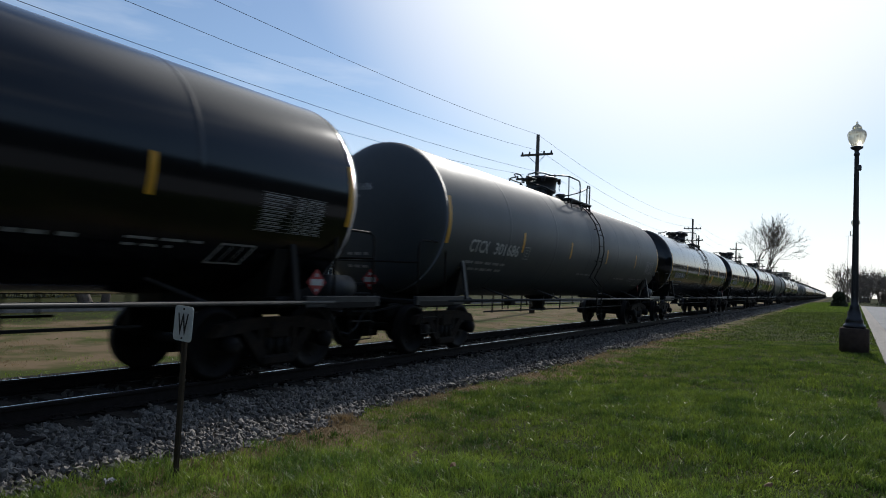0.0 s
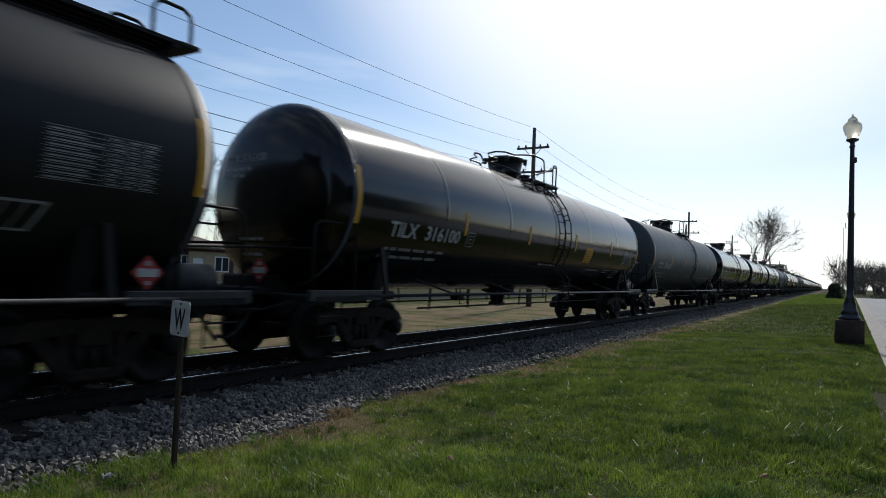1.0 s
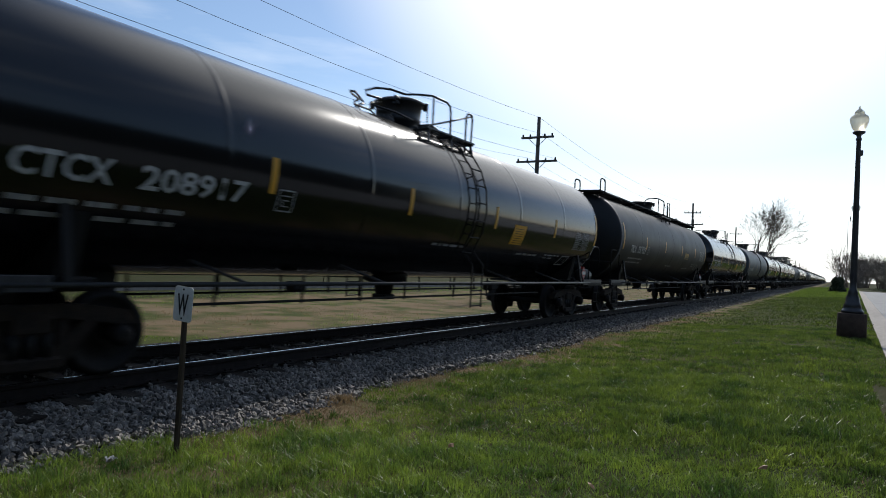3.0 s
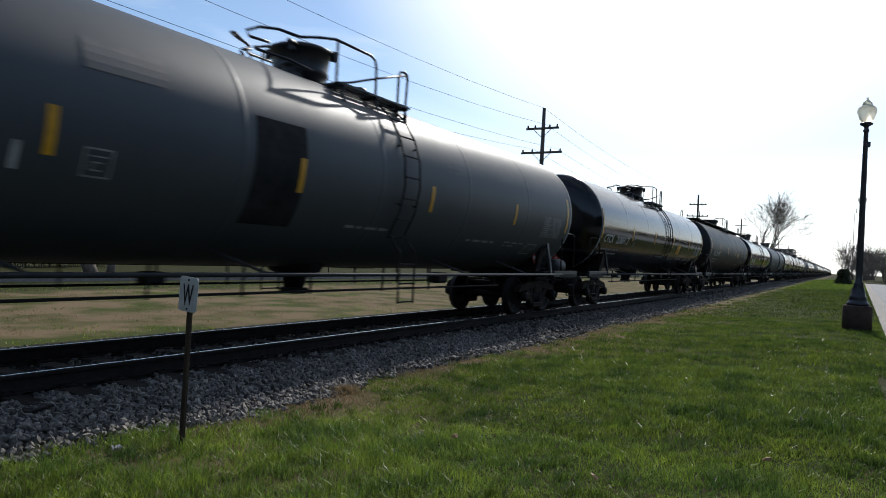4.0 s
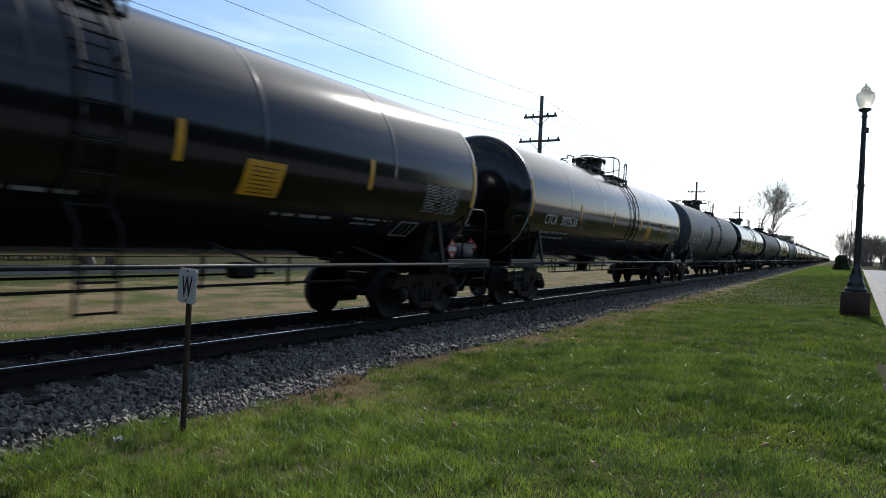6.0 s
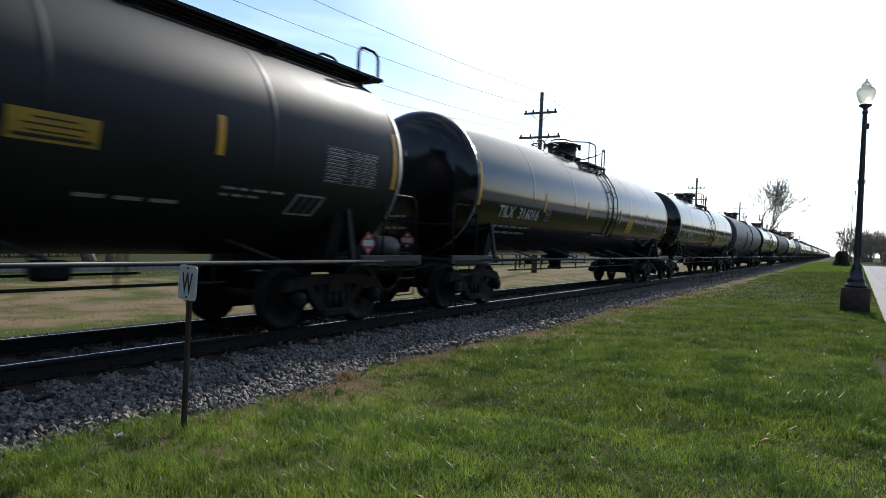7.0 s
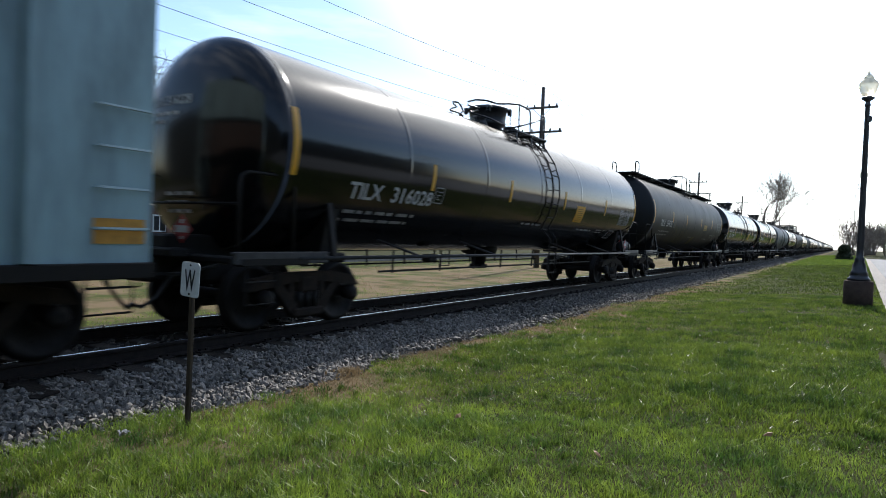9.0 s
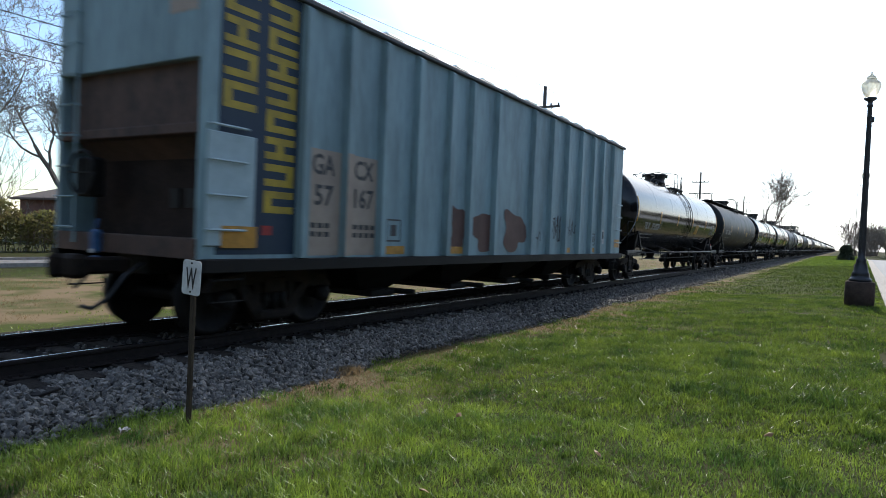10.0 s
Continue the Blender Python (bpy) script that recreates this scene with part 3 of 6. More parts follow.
    # ladder on each side, but for cars with a walkway
    for sx in (() if board else (-1, 1)):
        bm = bmesh.new()
        for dy in (0.46, 0.9):
            pts = [(sx * 1.55, dy, 0.55), (sx * 1.55, dy, 1.4)] + [on_tank(dy, a, 0.09, sx) for a in (-0.9, -0.5, -0.1, 0.3, 0.7, 1.1, 1.5, 1.8)]
            tube(bm, pts, 0.018, 5)
        for z in (0.58, 0.88, 1.2):
            tube(bm, [(sx * 1.55, 0.46, z), (sx * 1.55, 0.9, z)], 0.014, 5)
        for a in (-0.95, -0.62, -0.29, 0.04, 0.37, 0.7, 1.03, 1.36, 1.69):
            tube(bm, [on_tank(0.46, a, 0.09, sx), on_tank(0.9, a, 0.09, sx)], 0.014, 5)
        for a in (-0.4, 0.55):
            for dy in (0.46, 0.9):
                tube(bm, [on_tank(dy, a, 0.0, sx), on_tank(dy, a, 0.09, sx)], 0.016, 4)
        part("side_ladder", bm, M["steel_dark"], car, "curved pipe ladder up the shell")
    # manway housing, platform and rails on top
    bm = bmesh.new()
    g = 0.32 if paint == "grey" else 0.0
    hy = -0.1 - g
    lathe(bm, [(0.36, 3.9), (0.36, 4.1), (0.44, 4.14), (0.46, 4.2), (0.44, 4.24), (0.47, 4.5), (0.52, 4.51), (0.52, 4.56), (0.44, 4.6), (0.0005, 4.62)], 24, (0, hy, 0))
    for k in range(4):
        a = k * 1.57 + 0.5
        box(bm, (0.54 * math.cos(a), hy + 0.54 * math.sin(a), 4.5), (0.1, 0.07, 0.16), 0.01)
    tube(bm, [(0.3, hy - 0.45, 4.53), (0.34, hy - 0.62, 4.52), (0.34, hy - 0.66, 4.44)], 0.04, 6)
    house_ob = part("manway_housing", bm, M["fittings"], car, "round black valve housing with a bolted lid")
    bm = bmesh.new()
    for k in range(5):
        lathe(bm, [(0.012, -0.022), (0.018, 0.0), (0.012, 0.022)], 6, (0.42, hy + 0.42, 4.43 - 0.045 * k), "y" if k % 2 else "x")
    part("lid_chain", bm, M["fittings"], house_ob, "short hanging chain", kind="stuff")
    for sx in (-1, 1):
        bm = bmesh.new()
        for x in (0.62, 0.74, 0.86, 0.98):
            box(bm, (sx * x, 0.35, 3.93), (0.085, 1.9, 0.03))
        for y in (-0.5, 0.35, 1.2):
            box(bm, (sx * 0.78, y, 3.9), (0.5, 0.05, 0.05))
            tube(bm, [(sx * 0.98, y, 3.91), (sx * 1.02, y, 3.66)], 0.02, 4)
        part("top_platform", bm, M["fittings"], car, "slatted platform beside the housing")
        bm = bmesh.new()
        x = sx * 0.95
        if board:
            tube(bm, [(x, 0.12, 3.85), (x, 0.12, 4.5), (x, 0.08, 4.6), (x, -0.02, 4.64), (x, -1.0, 4.65), (sx * 0.86, -1.2, 4.64), (sx * 0.6, -1.42, 4.6), (sx * 0.5, -1.5, 4.5), (sx * 0.45, -1.5, 4.02)], 0.024, 8)
            tube(bm, [(x, -0.98, 4.65), (x, -0.98, 3.8)], 0.02, 6)
        else:
            tube(bm, [(x, 0.38, 3.8), (x, 0.36, 4.4), (x, 0.32, 4.52), (x, 0.2, 4.57), (x, -0.35 - g, 4.57), (sx * 0.78, -0.55 - g, 4.56), (sx * 0.55, -0.7 - g, 4.55), (sx * 0.45, -1.05 - g, 4.57), (sx * 0.3, -1.28 - g, 4.55), (sx * 0.12, -1.36 - g, 4.5),
                      (sx * 0.1, -1.28 - g, 4.44), (sx * 0.22, -1.0 - g, 4.42), (sx * 0.2, -0.98 - g, 4.37), (sx * 0.12, -1.2 - g, 4.3), (sx * 0.16, -1.2 - g, 4.27), (sx * 0.42, -0.8 - g, 4.2), (sx * 0.55, -0.4 - g, 4.12)], 0.022, 8)
            tube(bm, [(x, -0.3 - g, 4.57), (x, -0.3 - g, 3.78)], 0.02, 6)
            tube(bm, [(sx * 0.2, -1.1 - g, 4.26), (sx * 0.2, -1.1 - g, 4.02)], 0.018, 6)
        part("top_railing", bm, M["fittings"], car, "bent pipe railing beside the housing")
        bm = bmesh.new()
        if board:
            tube(bm, [(x, 0.8, 3.78), (x, 0.78, 4.64), (x, 1.27, 4.66), (x, 1.32, 3.68)], 0.022, 8)
            tube(bm, [(x, 0.95, 3.8), (x, 0.95, 4.38), (x, 1.0, 4.45), (x, 1.28, 4.48)], 0.018, 6)
            tube(bm, [(x, 0.13, 4.56), (x, 0.3, 4.42), (x, 0.5, 4.4), (x, 0.78, 4.58)], 0.008, 5)
        else:
            tube(bm, [(x, 1.0, 3.72), (x, 1.0, 4.42), (x, 1.05, 4.52), (x, 1.15, 4.55), (x, 1.25, 4.52), (x, 1.27, 4.44), (x, 1.22, 3.62)], 0.022, 8)
            tube(bm, [(sx * 0.55, -0.2, 4.06), (sx * 0.72, 0.0, 4.1), (x, 0.38, 4.24), (x, 1.2, 4.5)], 0.02, 6)
        part("ladder_rail", bm, M["fittings"], car, "pipe rail at the ladder head")
    for y, x in ((-0.75, 0.12), (0.95, 0.1)):
        bm = bmesh.new()
        lathe(bm, [(0.2, 4.0), (0.2, 4.1), (0.15, 4.12), (0.14, 4.2), (0.17, 4.22), (0.15, 4.28), (0.0005, 4.3)], 14, (x, y, 0))
        for q in range(6):
            box(bm, (x + 0.18 * math.cos(q * 1.05), y + 0.18 * math.sin(q * 1.05), 4.13), (0.03, 0.03, 0.05))
        part("valve_flange", bm, M["fittings"], car, "bolted valve flange")
    for y, r, hgt in ((0.62, 0.14, 0.02),):
        bm = bmesh.new()
        lathe(bm, [(r, 4.0), (r, 4.1 + hgt), (r * 0.7, 4.14 + hgt), (0.0005, 4.15 + hgt)], 14, (0.05, y, 0))
        part("relief_valve", bm, M["steel_dark"], car, "pressure relief valve")
    if board:
        bm = bmesh.new()
        for x in (-0.24, -0.08, 0.08, 0.24):
            box(bm, (x + 0.45, 0, 4.1), (0.13, 17.0, 0.05))
        for k in range(-4, 5):
            box(bm, (0.45, k * 2.1, 4.05), (0.7, 0.07, 0.07))
            tube(bm, [(0.6, k * 2.1, 4.05), (0.6, k * 2.1, 3.85)], 0.03, 4)
        part("running_board", bm, M["steel_dark"], car, "long slatted walkway along the top")
        for s in (-1, 1):
            bm = bmesh.new()
            box(bm, (0.3, s * 8.6, 4.09), (1.0, 0.3, 0.06), 0.01)
            part("end_board", bm, M["steel_dark"], car, "cross platform at the end of the walkway")
            for x in (-0.15, 0.75):
                bm = bmesh.new()
                tube(bm, [(x, s * 8.1, 4.1), (x, s * 8.1, 4.42), (x, s * 8.15, 4.5), (x, s * 8.24, 4.53), (x, s * 8.5, 4.53), (x, s * 8.6, 4.48), (x, s * 8.63, 4.4), (x, s * 8.63, 4.1)], 0.025, 6)
                part("end_hoop", bm, M["steel_dark"], car, "pipe hoop at the end of the walkway")
    for s in (-1, 1):
        make_truck(car, s * TRUCK_Y)
    # small writing on the trailing head
    def on_head(px, pz):
        rr = min(1.0, math.hypot(px, pz - Z_TANK) / R_TANK) ** (1 / 0.85)
        return bm.verts.new((px, -(HALF + HEAD * math.sqrt(max(0, 1 - rr * rr)) + 0.01), pz))

    if number:
        bm = bmesh.new()
        vs, fs = text_mesh(marks + " " + number, 0.13)
        k = 1.0 / max(v[0] for v in vs)
        nv = [on_head(-0.95 + px * k, Z_TANK + 0.5 + pz) for px, pz in vs]
        for f in fs:
            bm.faces.new([nv[i] for i in f])
        part("head_number", bm, M["stencil_worn"], car, "worn white stencilled number on the tank head")
    bm = bmesh.new()
    for k in range(5):
        w, h = (0.62, 0.45, 0.5, 0.36, 0.4)[k], 0.05
        z = Z_TANK + (0.36, 0.25, -0.75, -0.87, -0.99)[k]
        x = -0.92 if k < 2 else -0.5
        end = x + w
        while x < end:
            d = rng.uniform(0.08, 0.2)
            bm.faces.new([on_head(px, pz) for px, pz in ((x, z), (x + d, z), (x + d, z + h), (x, z + h))])
            x += d + 0.05
    part("head_lettering", bm, M["stencil_worn"], car, "small white stencils on the tank head", kind="stuff")
    return car


def car_y(i, t):
    """Middle of the car of that number at a time."""
    return REAR_0 + SPEED * t - CAR_LEN * i + 8.29


def place_car(car, i):
    car.matrix_basis = pose(TRACK_X, car_y(i, 0), RAIL_Z)
    TRAIN.append((car, i))


def scribble(car, bm_y, arc0, width, height, mat, seed, n=5):
    """Sprayed loops of paint: round strokes that follow the shell."""
    rng = random.Random(seed)
    for k in range(n):
        bm = bmesh.new()
        cy, ca = bm_y + width * (k + 0.5) / n, arc0 + height * rng.uniform(0.38, 0.62)
        w, h = width / n * 0.62, height * rng.uniform(0.36, 0.55)
        pts, ph, lobes = [], rng.uniform(0, 6), rng.choice((2, 3, 3))
        for q in range(29):
            a = q / 28 * math.tau * rng.choice((0.93, 1.0)) if q == 28 else q / 28 * math.tau
            rr = 1 + 0.28 * math.sin(lobes * a + ph) + 0.1 * math.sin(5 * a + ph * 2)
            pts.append((cy + w * rr * math.cos(a), ca + h * rr * math.sin(a)))
        rows = []
        for q, (y0, a0) in enumerate(pts):
            (ya, aa), (yb, ab) = pts[max(0, q - 1)], pts[min(28, q + 1)]
            nrm = Vector((-(ab - aa), yb - ya)).normalized() * 0.02
            rows.append([bm.verts.new(on_tank(y0 + g * nrm.x, a0 + g * nrm.y, 0.009)) for g in (-1, 1)])
        for A, B in zip(rows, rows[1:]):
            bm.faces.new((A[0], B[0], B[1], A[1]))
        part("graffiti_stroke", bm, mat, car, "looped yellow spray paint stroke")


TRAIN = []
place_car(tank_car("grey", "faded grey tank car with black fittings, rolling along the track", "CTCX", "301686"), 0)
place_car(tank_car("gloss_black", "glossy black tank car with yellow strips, rolling along the track", "TILX", "316100"), 1)
place_car(tank_car("matt_black", "dusty black tank car with a top walkway", "TILX", "351929", board=True, text=(-7.05, -6.08, -0.47), strips=(-8.07, -4.93, -1.62, 1.85, 5.18, 8.3)), 2)
place_car(tank_car("gloss_black", "glossy black tank car with yellow strips, rolling along the track", "CTCX", "208917", text=(-7.95, -6.68, -0.56)), 3)
place_car(tank_car("grey", "faded grey tank car with patched paint", "CTCX", "302411", text=(-7.6, -6.52, -0.62), strips=(-8.28, -5.05, -1.8, 1.47, 4.95, 8.1)), 4)
place_car(tank_car("gloss_black", "glossy black tank car with yellow strips, rolling along the track", "CTCX", "302538"), 5)
place_car(tank_car("gloss_black", "glossy black tank car with yellow strips, rolling along the track", "TILX", "316016", text=(-7.28, -6.27, -0.63)), 6)
place_car(tank_car("matt_black", "dusty black tank car with a top walkway and yellow graffiti", "TILX", "354752", board=True, text=(-7.12, -6.12, -0.47), strips=(-8.3, -5.03, -2.06, 1.58, 4.75, 8.2)), 7)
place_car(tank_car("gloss_black", "glossy black tank car with yellow strips, rolling along the track", "TILX", "316028", text=(-7.05, -5.98, -0.68)), 8)
CARS = {i: car for car, i in TRAIN}
M["yellow_dull"] = material("dull_yellow_panel", (0.4, 0.24, 0.012), 0.5, color2=(0.28, 0.17, 0.012), scale=9)
M["spray_yellow"] = material("faded_yellow_spray", (0.13, 0.1, 0.016), 0.6, color2=(0.04, 0.034, 0.01), scale=6)
scribble(CARS[7], -4.75, -1.38, 3.25, 0.95, M["spray_yellow"], 5, 8)
M["dark_patch"] = material("dark_patch_paint", (0.008, 0.0085, 0.009), 0.7, spec=0.1, color2=(0.03, 0.03, 0.03), scale=3)
M["worn_patch"] = material("worn_patch_paint", (0.035, 0.038, 0.042), 0.55, color2=(0.08, 0.083, 0.087), scale=3)
M["pale_patch"] = material("pale_patch_paint", (0.22, 0.23, 0.24), 0.5, color2=(0.12, 0.125, 0.13), scale=3)
for y0, y1, a0, a1, mt in ((-2.62, -1.74, -0.98, 0.42, "dark_patch"), (-4.75, -3.83, 0.44, 0.8, "worn_patch"), (2.0, 2.7, 0.32, 0.5, "worn_patch")):
    bm = bmesh.new()
    patch(bm, y0, y1, a0, a1, 0.005, nmax=14)
    part("paint_patch", bm, M[mt], CARS[4], "square patch of darker newer paint")
for i, y0 in ((2, 2.67), (7, 2.47)):
    bm = bmesh.new()
    patch(bm, y0, y0 + 0.84, -0.44, -0.16, 0.007)
    wp = part("warning_panel", bm, M["yellow_dull"], CARS[i], "dull yellow stencilled warning panel")
    bm = bmesh.new()
    for k, w in enumerate((0.74, 0.5, 0.6, 0.42)):
        patch(bm, y0 + 0.42 - w / 2, y0 + 0.42 + w / 2, -0.41 + 0.06 * k, (-0.375 if k == 0 else -0.395) + 0.06 * k, 0.01)
    part("panel_print", bm, M["black"], wp, "black bars of print", kind="stuff")
bm = bmesh.new()
patch(bm, 0.05, 0.78, -1.32, -0.84, 0.007, skew=0.22)
part("paint_patch", bm, M["spray_yellow"], CARS[7], "smeared yellow paint square")
far_gloss = tank_car("gloss_black", "glossy black tank car far along the train")
place_car(far_gloss, -1)
far_grey = tank_car("grey", "faded grey tank car far along the train")
place_car(far_grey, -4)
for i in list(range(-2, -32, -1)):
    if i == -4:
        continue
    src = far_grey if i in (-7, -8, -13, -17, -22, -27) else far_gloss
    place_car(copy_thing(src, pose(0, 0, 0)), i)

# ---- things beside the track ----
def sign_post():
    ob = thing("whistle_post", "white sign with black letter W on a brown steel post", "sign", pose(-4.63, 3.62, -0.12))
    bm = bmesh.new()
    box(bm, (0.0, 0.0, 0.62), (0.045, 0.03, 1.5), 0.004, rot=(0, 0.6, 0))
    part("post", bm, M["post"], ob, "weathered steel post, its brown darkened to look shaded")
    bm = bmesh.new()
    outline = []
    for cx, cz, a0 in ((0.0725, 0.115, 0), (-0.0725, 0.115, 90), (-0.0725, -0.115, 180), (0.0725, -0.115, 270)):
        for k in range(5):
            a = radians(a0 + 22.5 * k)
            outline.append((0.015 + (cx + 0.03 * math.cos(a)) * 1.12, 1.265 + cz + 0.03 * math.sin(a)))
    extrude_xz(bm, outline, -0.033, -0.027)
    pan = part("panel", bm, M["sign"], ob, "white rounded sign panel")
    vs, fs = text_mesh("W", 0.17)
    w = max(v[0] for v in vs)
    bm = bmesh.new()
    nv = [bm.verts.new((0.015 + (x / w - 0.5) * 0.13, -0.036, 1.175 + y)) for x, y in vs]
    for f in fs:
        bm.faces.new([nv[i] for i in f])
    part("letter", bm, M["black"], pan, "black letter W")
    for z in (1.385, 1.145):
        bm = bmesh.new()
        lathe(bm, [(0.008, -0.04), (0.008, -0.033)], 8, (0.015, 0, z), "y")
        part("bolt", bm, M["steel_dark"], pan, "small bolt")
    mid = Vector((0.015, 0, 1.265))
    pan.matrix_basis = Matrix.Translation(mid) @ pose(0, 0, 0, 0, 3.0, 0) @ Matrix.Translation(-mid)
    return ob


sign_post()


def glass_material(name, color, rough):
    m = bpy.data.materials.new(name)
    m.use_nodes = True
    b = m.node_tree.nodes["Principled BSDF"]
    b.inputs["Base Color"].default_value = (*color, 1)
    b.inputs["Roughness"].default_value = rough
    b.inputs["Transmission Weight"].default_value = 0.5
    b.inputs["IOR"].default_value = 1.3
    return m


M["globe"] = glass_material("frosted_globe", (0.95, 0.91, 0.76), 0.4)


def street_lamp():
    ob = thing("street_lamp", "black fluted lamp post with acorn globe on concrete base", "street lamp", pose(0.44, 20.16, 0.0), group="lamp posts along the kerb")
    bm = bmesh.new()
    lathe(bm, [(0.335, -0.1), (0.335, 0.78), (0.32, 0.81), (0.0005, 0.81)], 24)
    part("base", bm, M["brown_concrete"], ob, "round brown concrete footing")
    bm = bmesh.new()
    lathe(bm, [(0.26, 0.81), (0.26, 0.87), (0.22, 0.9), (0.2, 0.98), (0.21, 1.0), (0.17, 1.06), (0.15, 1.2), (0.11, 1.32), (0.12, 1.36), (0.085, 1.42), (0.08, 1.6), (0.05, 5.3), (0.07, 5.32), (0.07, 5.36), (0.05, 5.4),
               (0.06, 5.45), (0.14, 5.5), (0.15, 5.54), (0.1, 5.56), (0.0005, 5.56)], 16)
    for k in range(12):
        a = k * math.tau / 12
        tube(bm, [(0.078 * math.cos(a), 0.078 * math.sin(a), 1.6), (0.048 * math.cos(a), 0.048 * math.sin(a), 5.28)], [0.009, 0.006], 4)
    part("post", bm, M["lamp_black"], ob, "black fluted iron post")
    bm = bmesh.new()
    box(bm, (0.06, -0.02, 4.98), (0.1, 0.12, 0.14), 0.02)
    tube(bm, [(-0.02, -0.06, 3.2), (-0.12, -0.06, 3.2), (-0.12, -0.06, 3.32)], 0.012, 5)
    part("outlet_box", bm, M["lamp_black"], ob, "small black box on the post")
    bm = bmesh.new()
    lathe(bm, [(0.11, 5.56), (0.17, 5.66), (0.215, 5.8), (0.22, 5.88), (0.2, 5.94), (0.12, 6.0), (0.11, 6.03)], 20)
    gl = part("globe", bm, M["globe"], ob, "clear ribbed acorn globe", smooth=True)
    gl.visible_shadow = False
    bm = bmesh.new()
    lathe(bm, [(0.115, 6.03), (0.1, 6.08), (0.05, 6.13), (0.02, 6.16), (0.03, 6.19), (0.0005, 6.22)], 16)
    part("finial", bm, M["globe"], ob, "pointed finial", smooth=True)
    return ob


lamp = street_lamp()
for x, y in ((0.95, 44.0), (1.5, 68.0), (2.0, 92.0)):
    copy_thing(lamp, pose(x, y, 0.02))


POLES = [-19.0, 35.3, 84.0, 125.0, 166.0, 208.0, 250.0, 292.0, 334.0, 376.0, 420.0, 470.0]
POLE_X, POLE_H = -15.0, 10.4


def utility_pole(y):
    ob = thing("utility_pole", "weathered wooden utility pole with crossarms and insulators", "utility pole", pose(POLE_X, y, -0.12), group="utility poles along the track")
    bm = bmesh.new()
    tube(bm, [(0, 0, -0.3), (0, 0, 5), (0, 0, POLE_H)], [0.17, 0.14, 0.1], 10)
    part("pole", bm, M["wood_pole"], ob, "tapered round timber pole")
    for z, w in ((POLE_H - 1.2, 1.0), (POLE_H - 2.6, 1.25)):
        bm = bmesh.new()
        box(bm, (0, -0.12, z), (2 * w, 0.1, 0.12), 0.01)
        arm = part("crossarm", bm, M["wood_pole"], ob, "timber crossarm")
        bm = bmesh.new()
        for s in (-1, 1):
            tube(bm, [(s * 0.6, -0.13, z), (0, -0.1, z - 0.55)], 0.02, 4)
        part("brace", bm, M["steel_dark"], arm, "flat steel braces")
        for x in (-w + 0.1, -w * 0.45, w * 0.45, w - 0.1):
            bm = bmesh.new()
            lathe(bm, [(0.02, 0.05), (0.06, 0.08), (0.045, 0.12), (0.06, 0.15), (0.03, 0.2), (0.0005, 0.2)], 8, (x, -0.12, z))
            part("insulator", bm, M["steel_dark"], arm, "small brown insulator")
    return ob


for k, y in enumerate(POLES):
    utility_pole(y)


def wires():
    for x, z, sag in ((0.0, POLE_H + 0.0, 1.17), (0.2, POLE_H - 0.98, 1.3), (0.85, POLE_H - 2.38, 1.08), (-0.5, POLE_H - 2.38, 1.25), (0.12, POLE_H - 3.7, 0.8), (0.12, POLE_H - 4.1, 0.8), (0.12, POLE_H - 4.5, 0.8)):
        bm = bmesh.new()
        pts = []
        for a, b in zip(POLES, POLES[1:]):
            k1 = (b - a) / 54.0
            for k in range(12):
                t = k / 12
                pts.append((POLE_X + x, a + (b - a) * t, z - 0.12 - sag * k1 * k1 * 4 * t * (1 - t)))
        tube(bm, pts, 0.0075 if z > 7 else 0.012, 4)
        part("overhead_wire", bm, M["cable"], None, "thin dark overhead wire strung between poles", category="wire")


wires()

# ---- the last car: a covered hopper ----
M["rust"] = material("rust_brown_paint", (0.11, 0.06, 0.04), 0.75, color2=(0.05, 0.03, 0.022), scale=2.5, bump=0.2, bump_scale=20, stretch=(1, 1, 0.5))
M["tan"] = material("tan_patch_paint", (0.42, 0.33, 0.25), 0.65, color2=(0.34, 0.26, 0.2), scale=3)
M["navy"] = material("navy_panel_paint", (0.018, 0.035, 0.06), 0.55, spec=0.3, color2=(0.03, 0.048, 0.07), scale=3)
M["logo_yellow"] = material("faded_yellow_paint", (0.5, 0.34, 0.02), 0.6, color2=(0.3, 0.21, 0.03), scale=4)
M["pale_blue"] = material("pale_blue_panel_paint", (0.42, 0.52, 0.53), 0.6, spec=0.3, color2=(0.33, 0.42, 0.43), scale=4)
# darker brown than the slope sheet, for the recessed bulkhead
M["dark_brown"] = material("dark_brown_steel", (0.05, 0.033, 0.026), 0.8, spec=0.15, color2=(0.024, 0.018, 0.015), scale=2.5, bump=0.2, bump_scale=20)
M["orange"] = material("orange_reflector", (0.6, 0.28, 0.03), 0.5)
M["brown_spray"] = material("brown_spray_paint", (0.13, 0.06, 0.042), 0.65, color2=(0.085, 0.04, 0.03), scale=3)
M["black_spray"] = material("black_spray_paint", (0.02, 0.022, 0.025), 0.6)
M["eot_blue"] = material("bright_blue_casing", (0.02, 0.1, 0.25), 0.5)
M["dim_black"] = material("faded_black_paint", (0.03, 0.03, 0.032), 0.6, color2=(0.07, 0.065, 0.06), scale=6)


def flat(bm, pts, x):
    """A flat outline on the side wall, given as (y, z)."""
    bm.faces.new([bm.verts.new((x, y, z)) for y, z in pts])


def rect(bm, y0, y1, z0, z1, x):
    flat(bm, ((y0, z0), (y1, z0), (y1, z1), (y0, z1)), x)


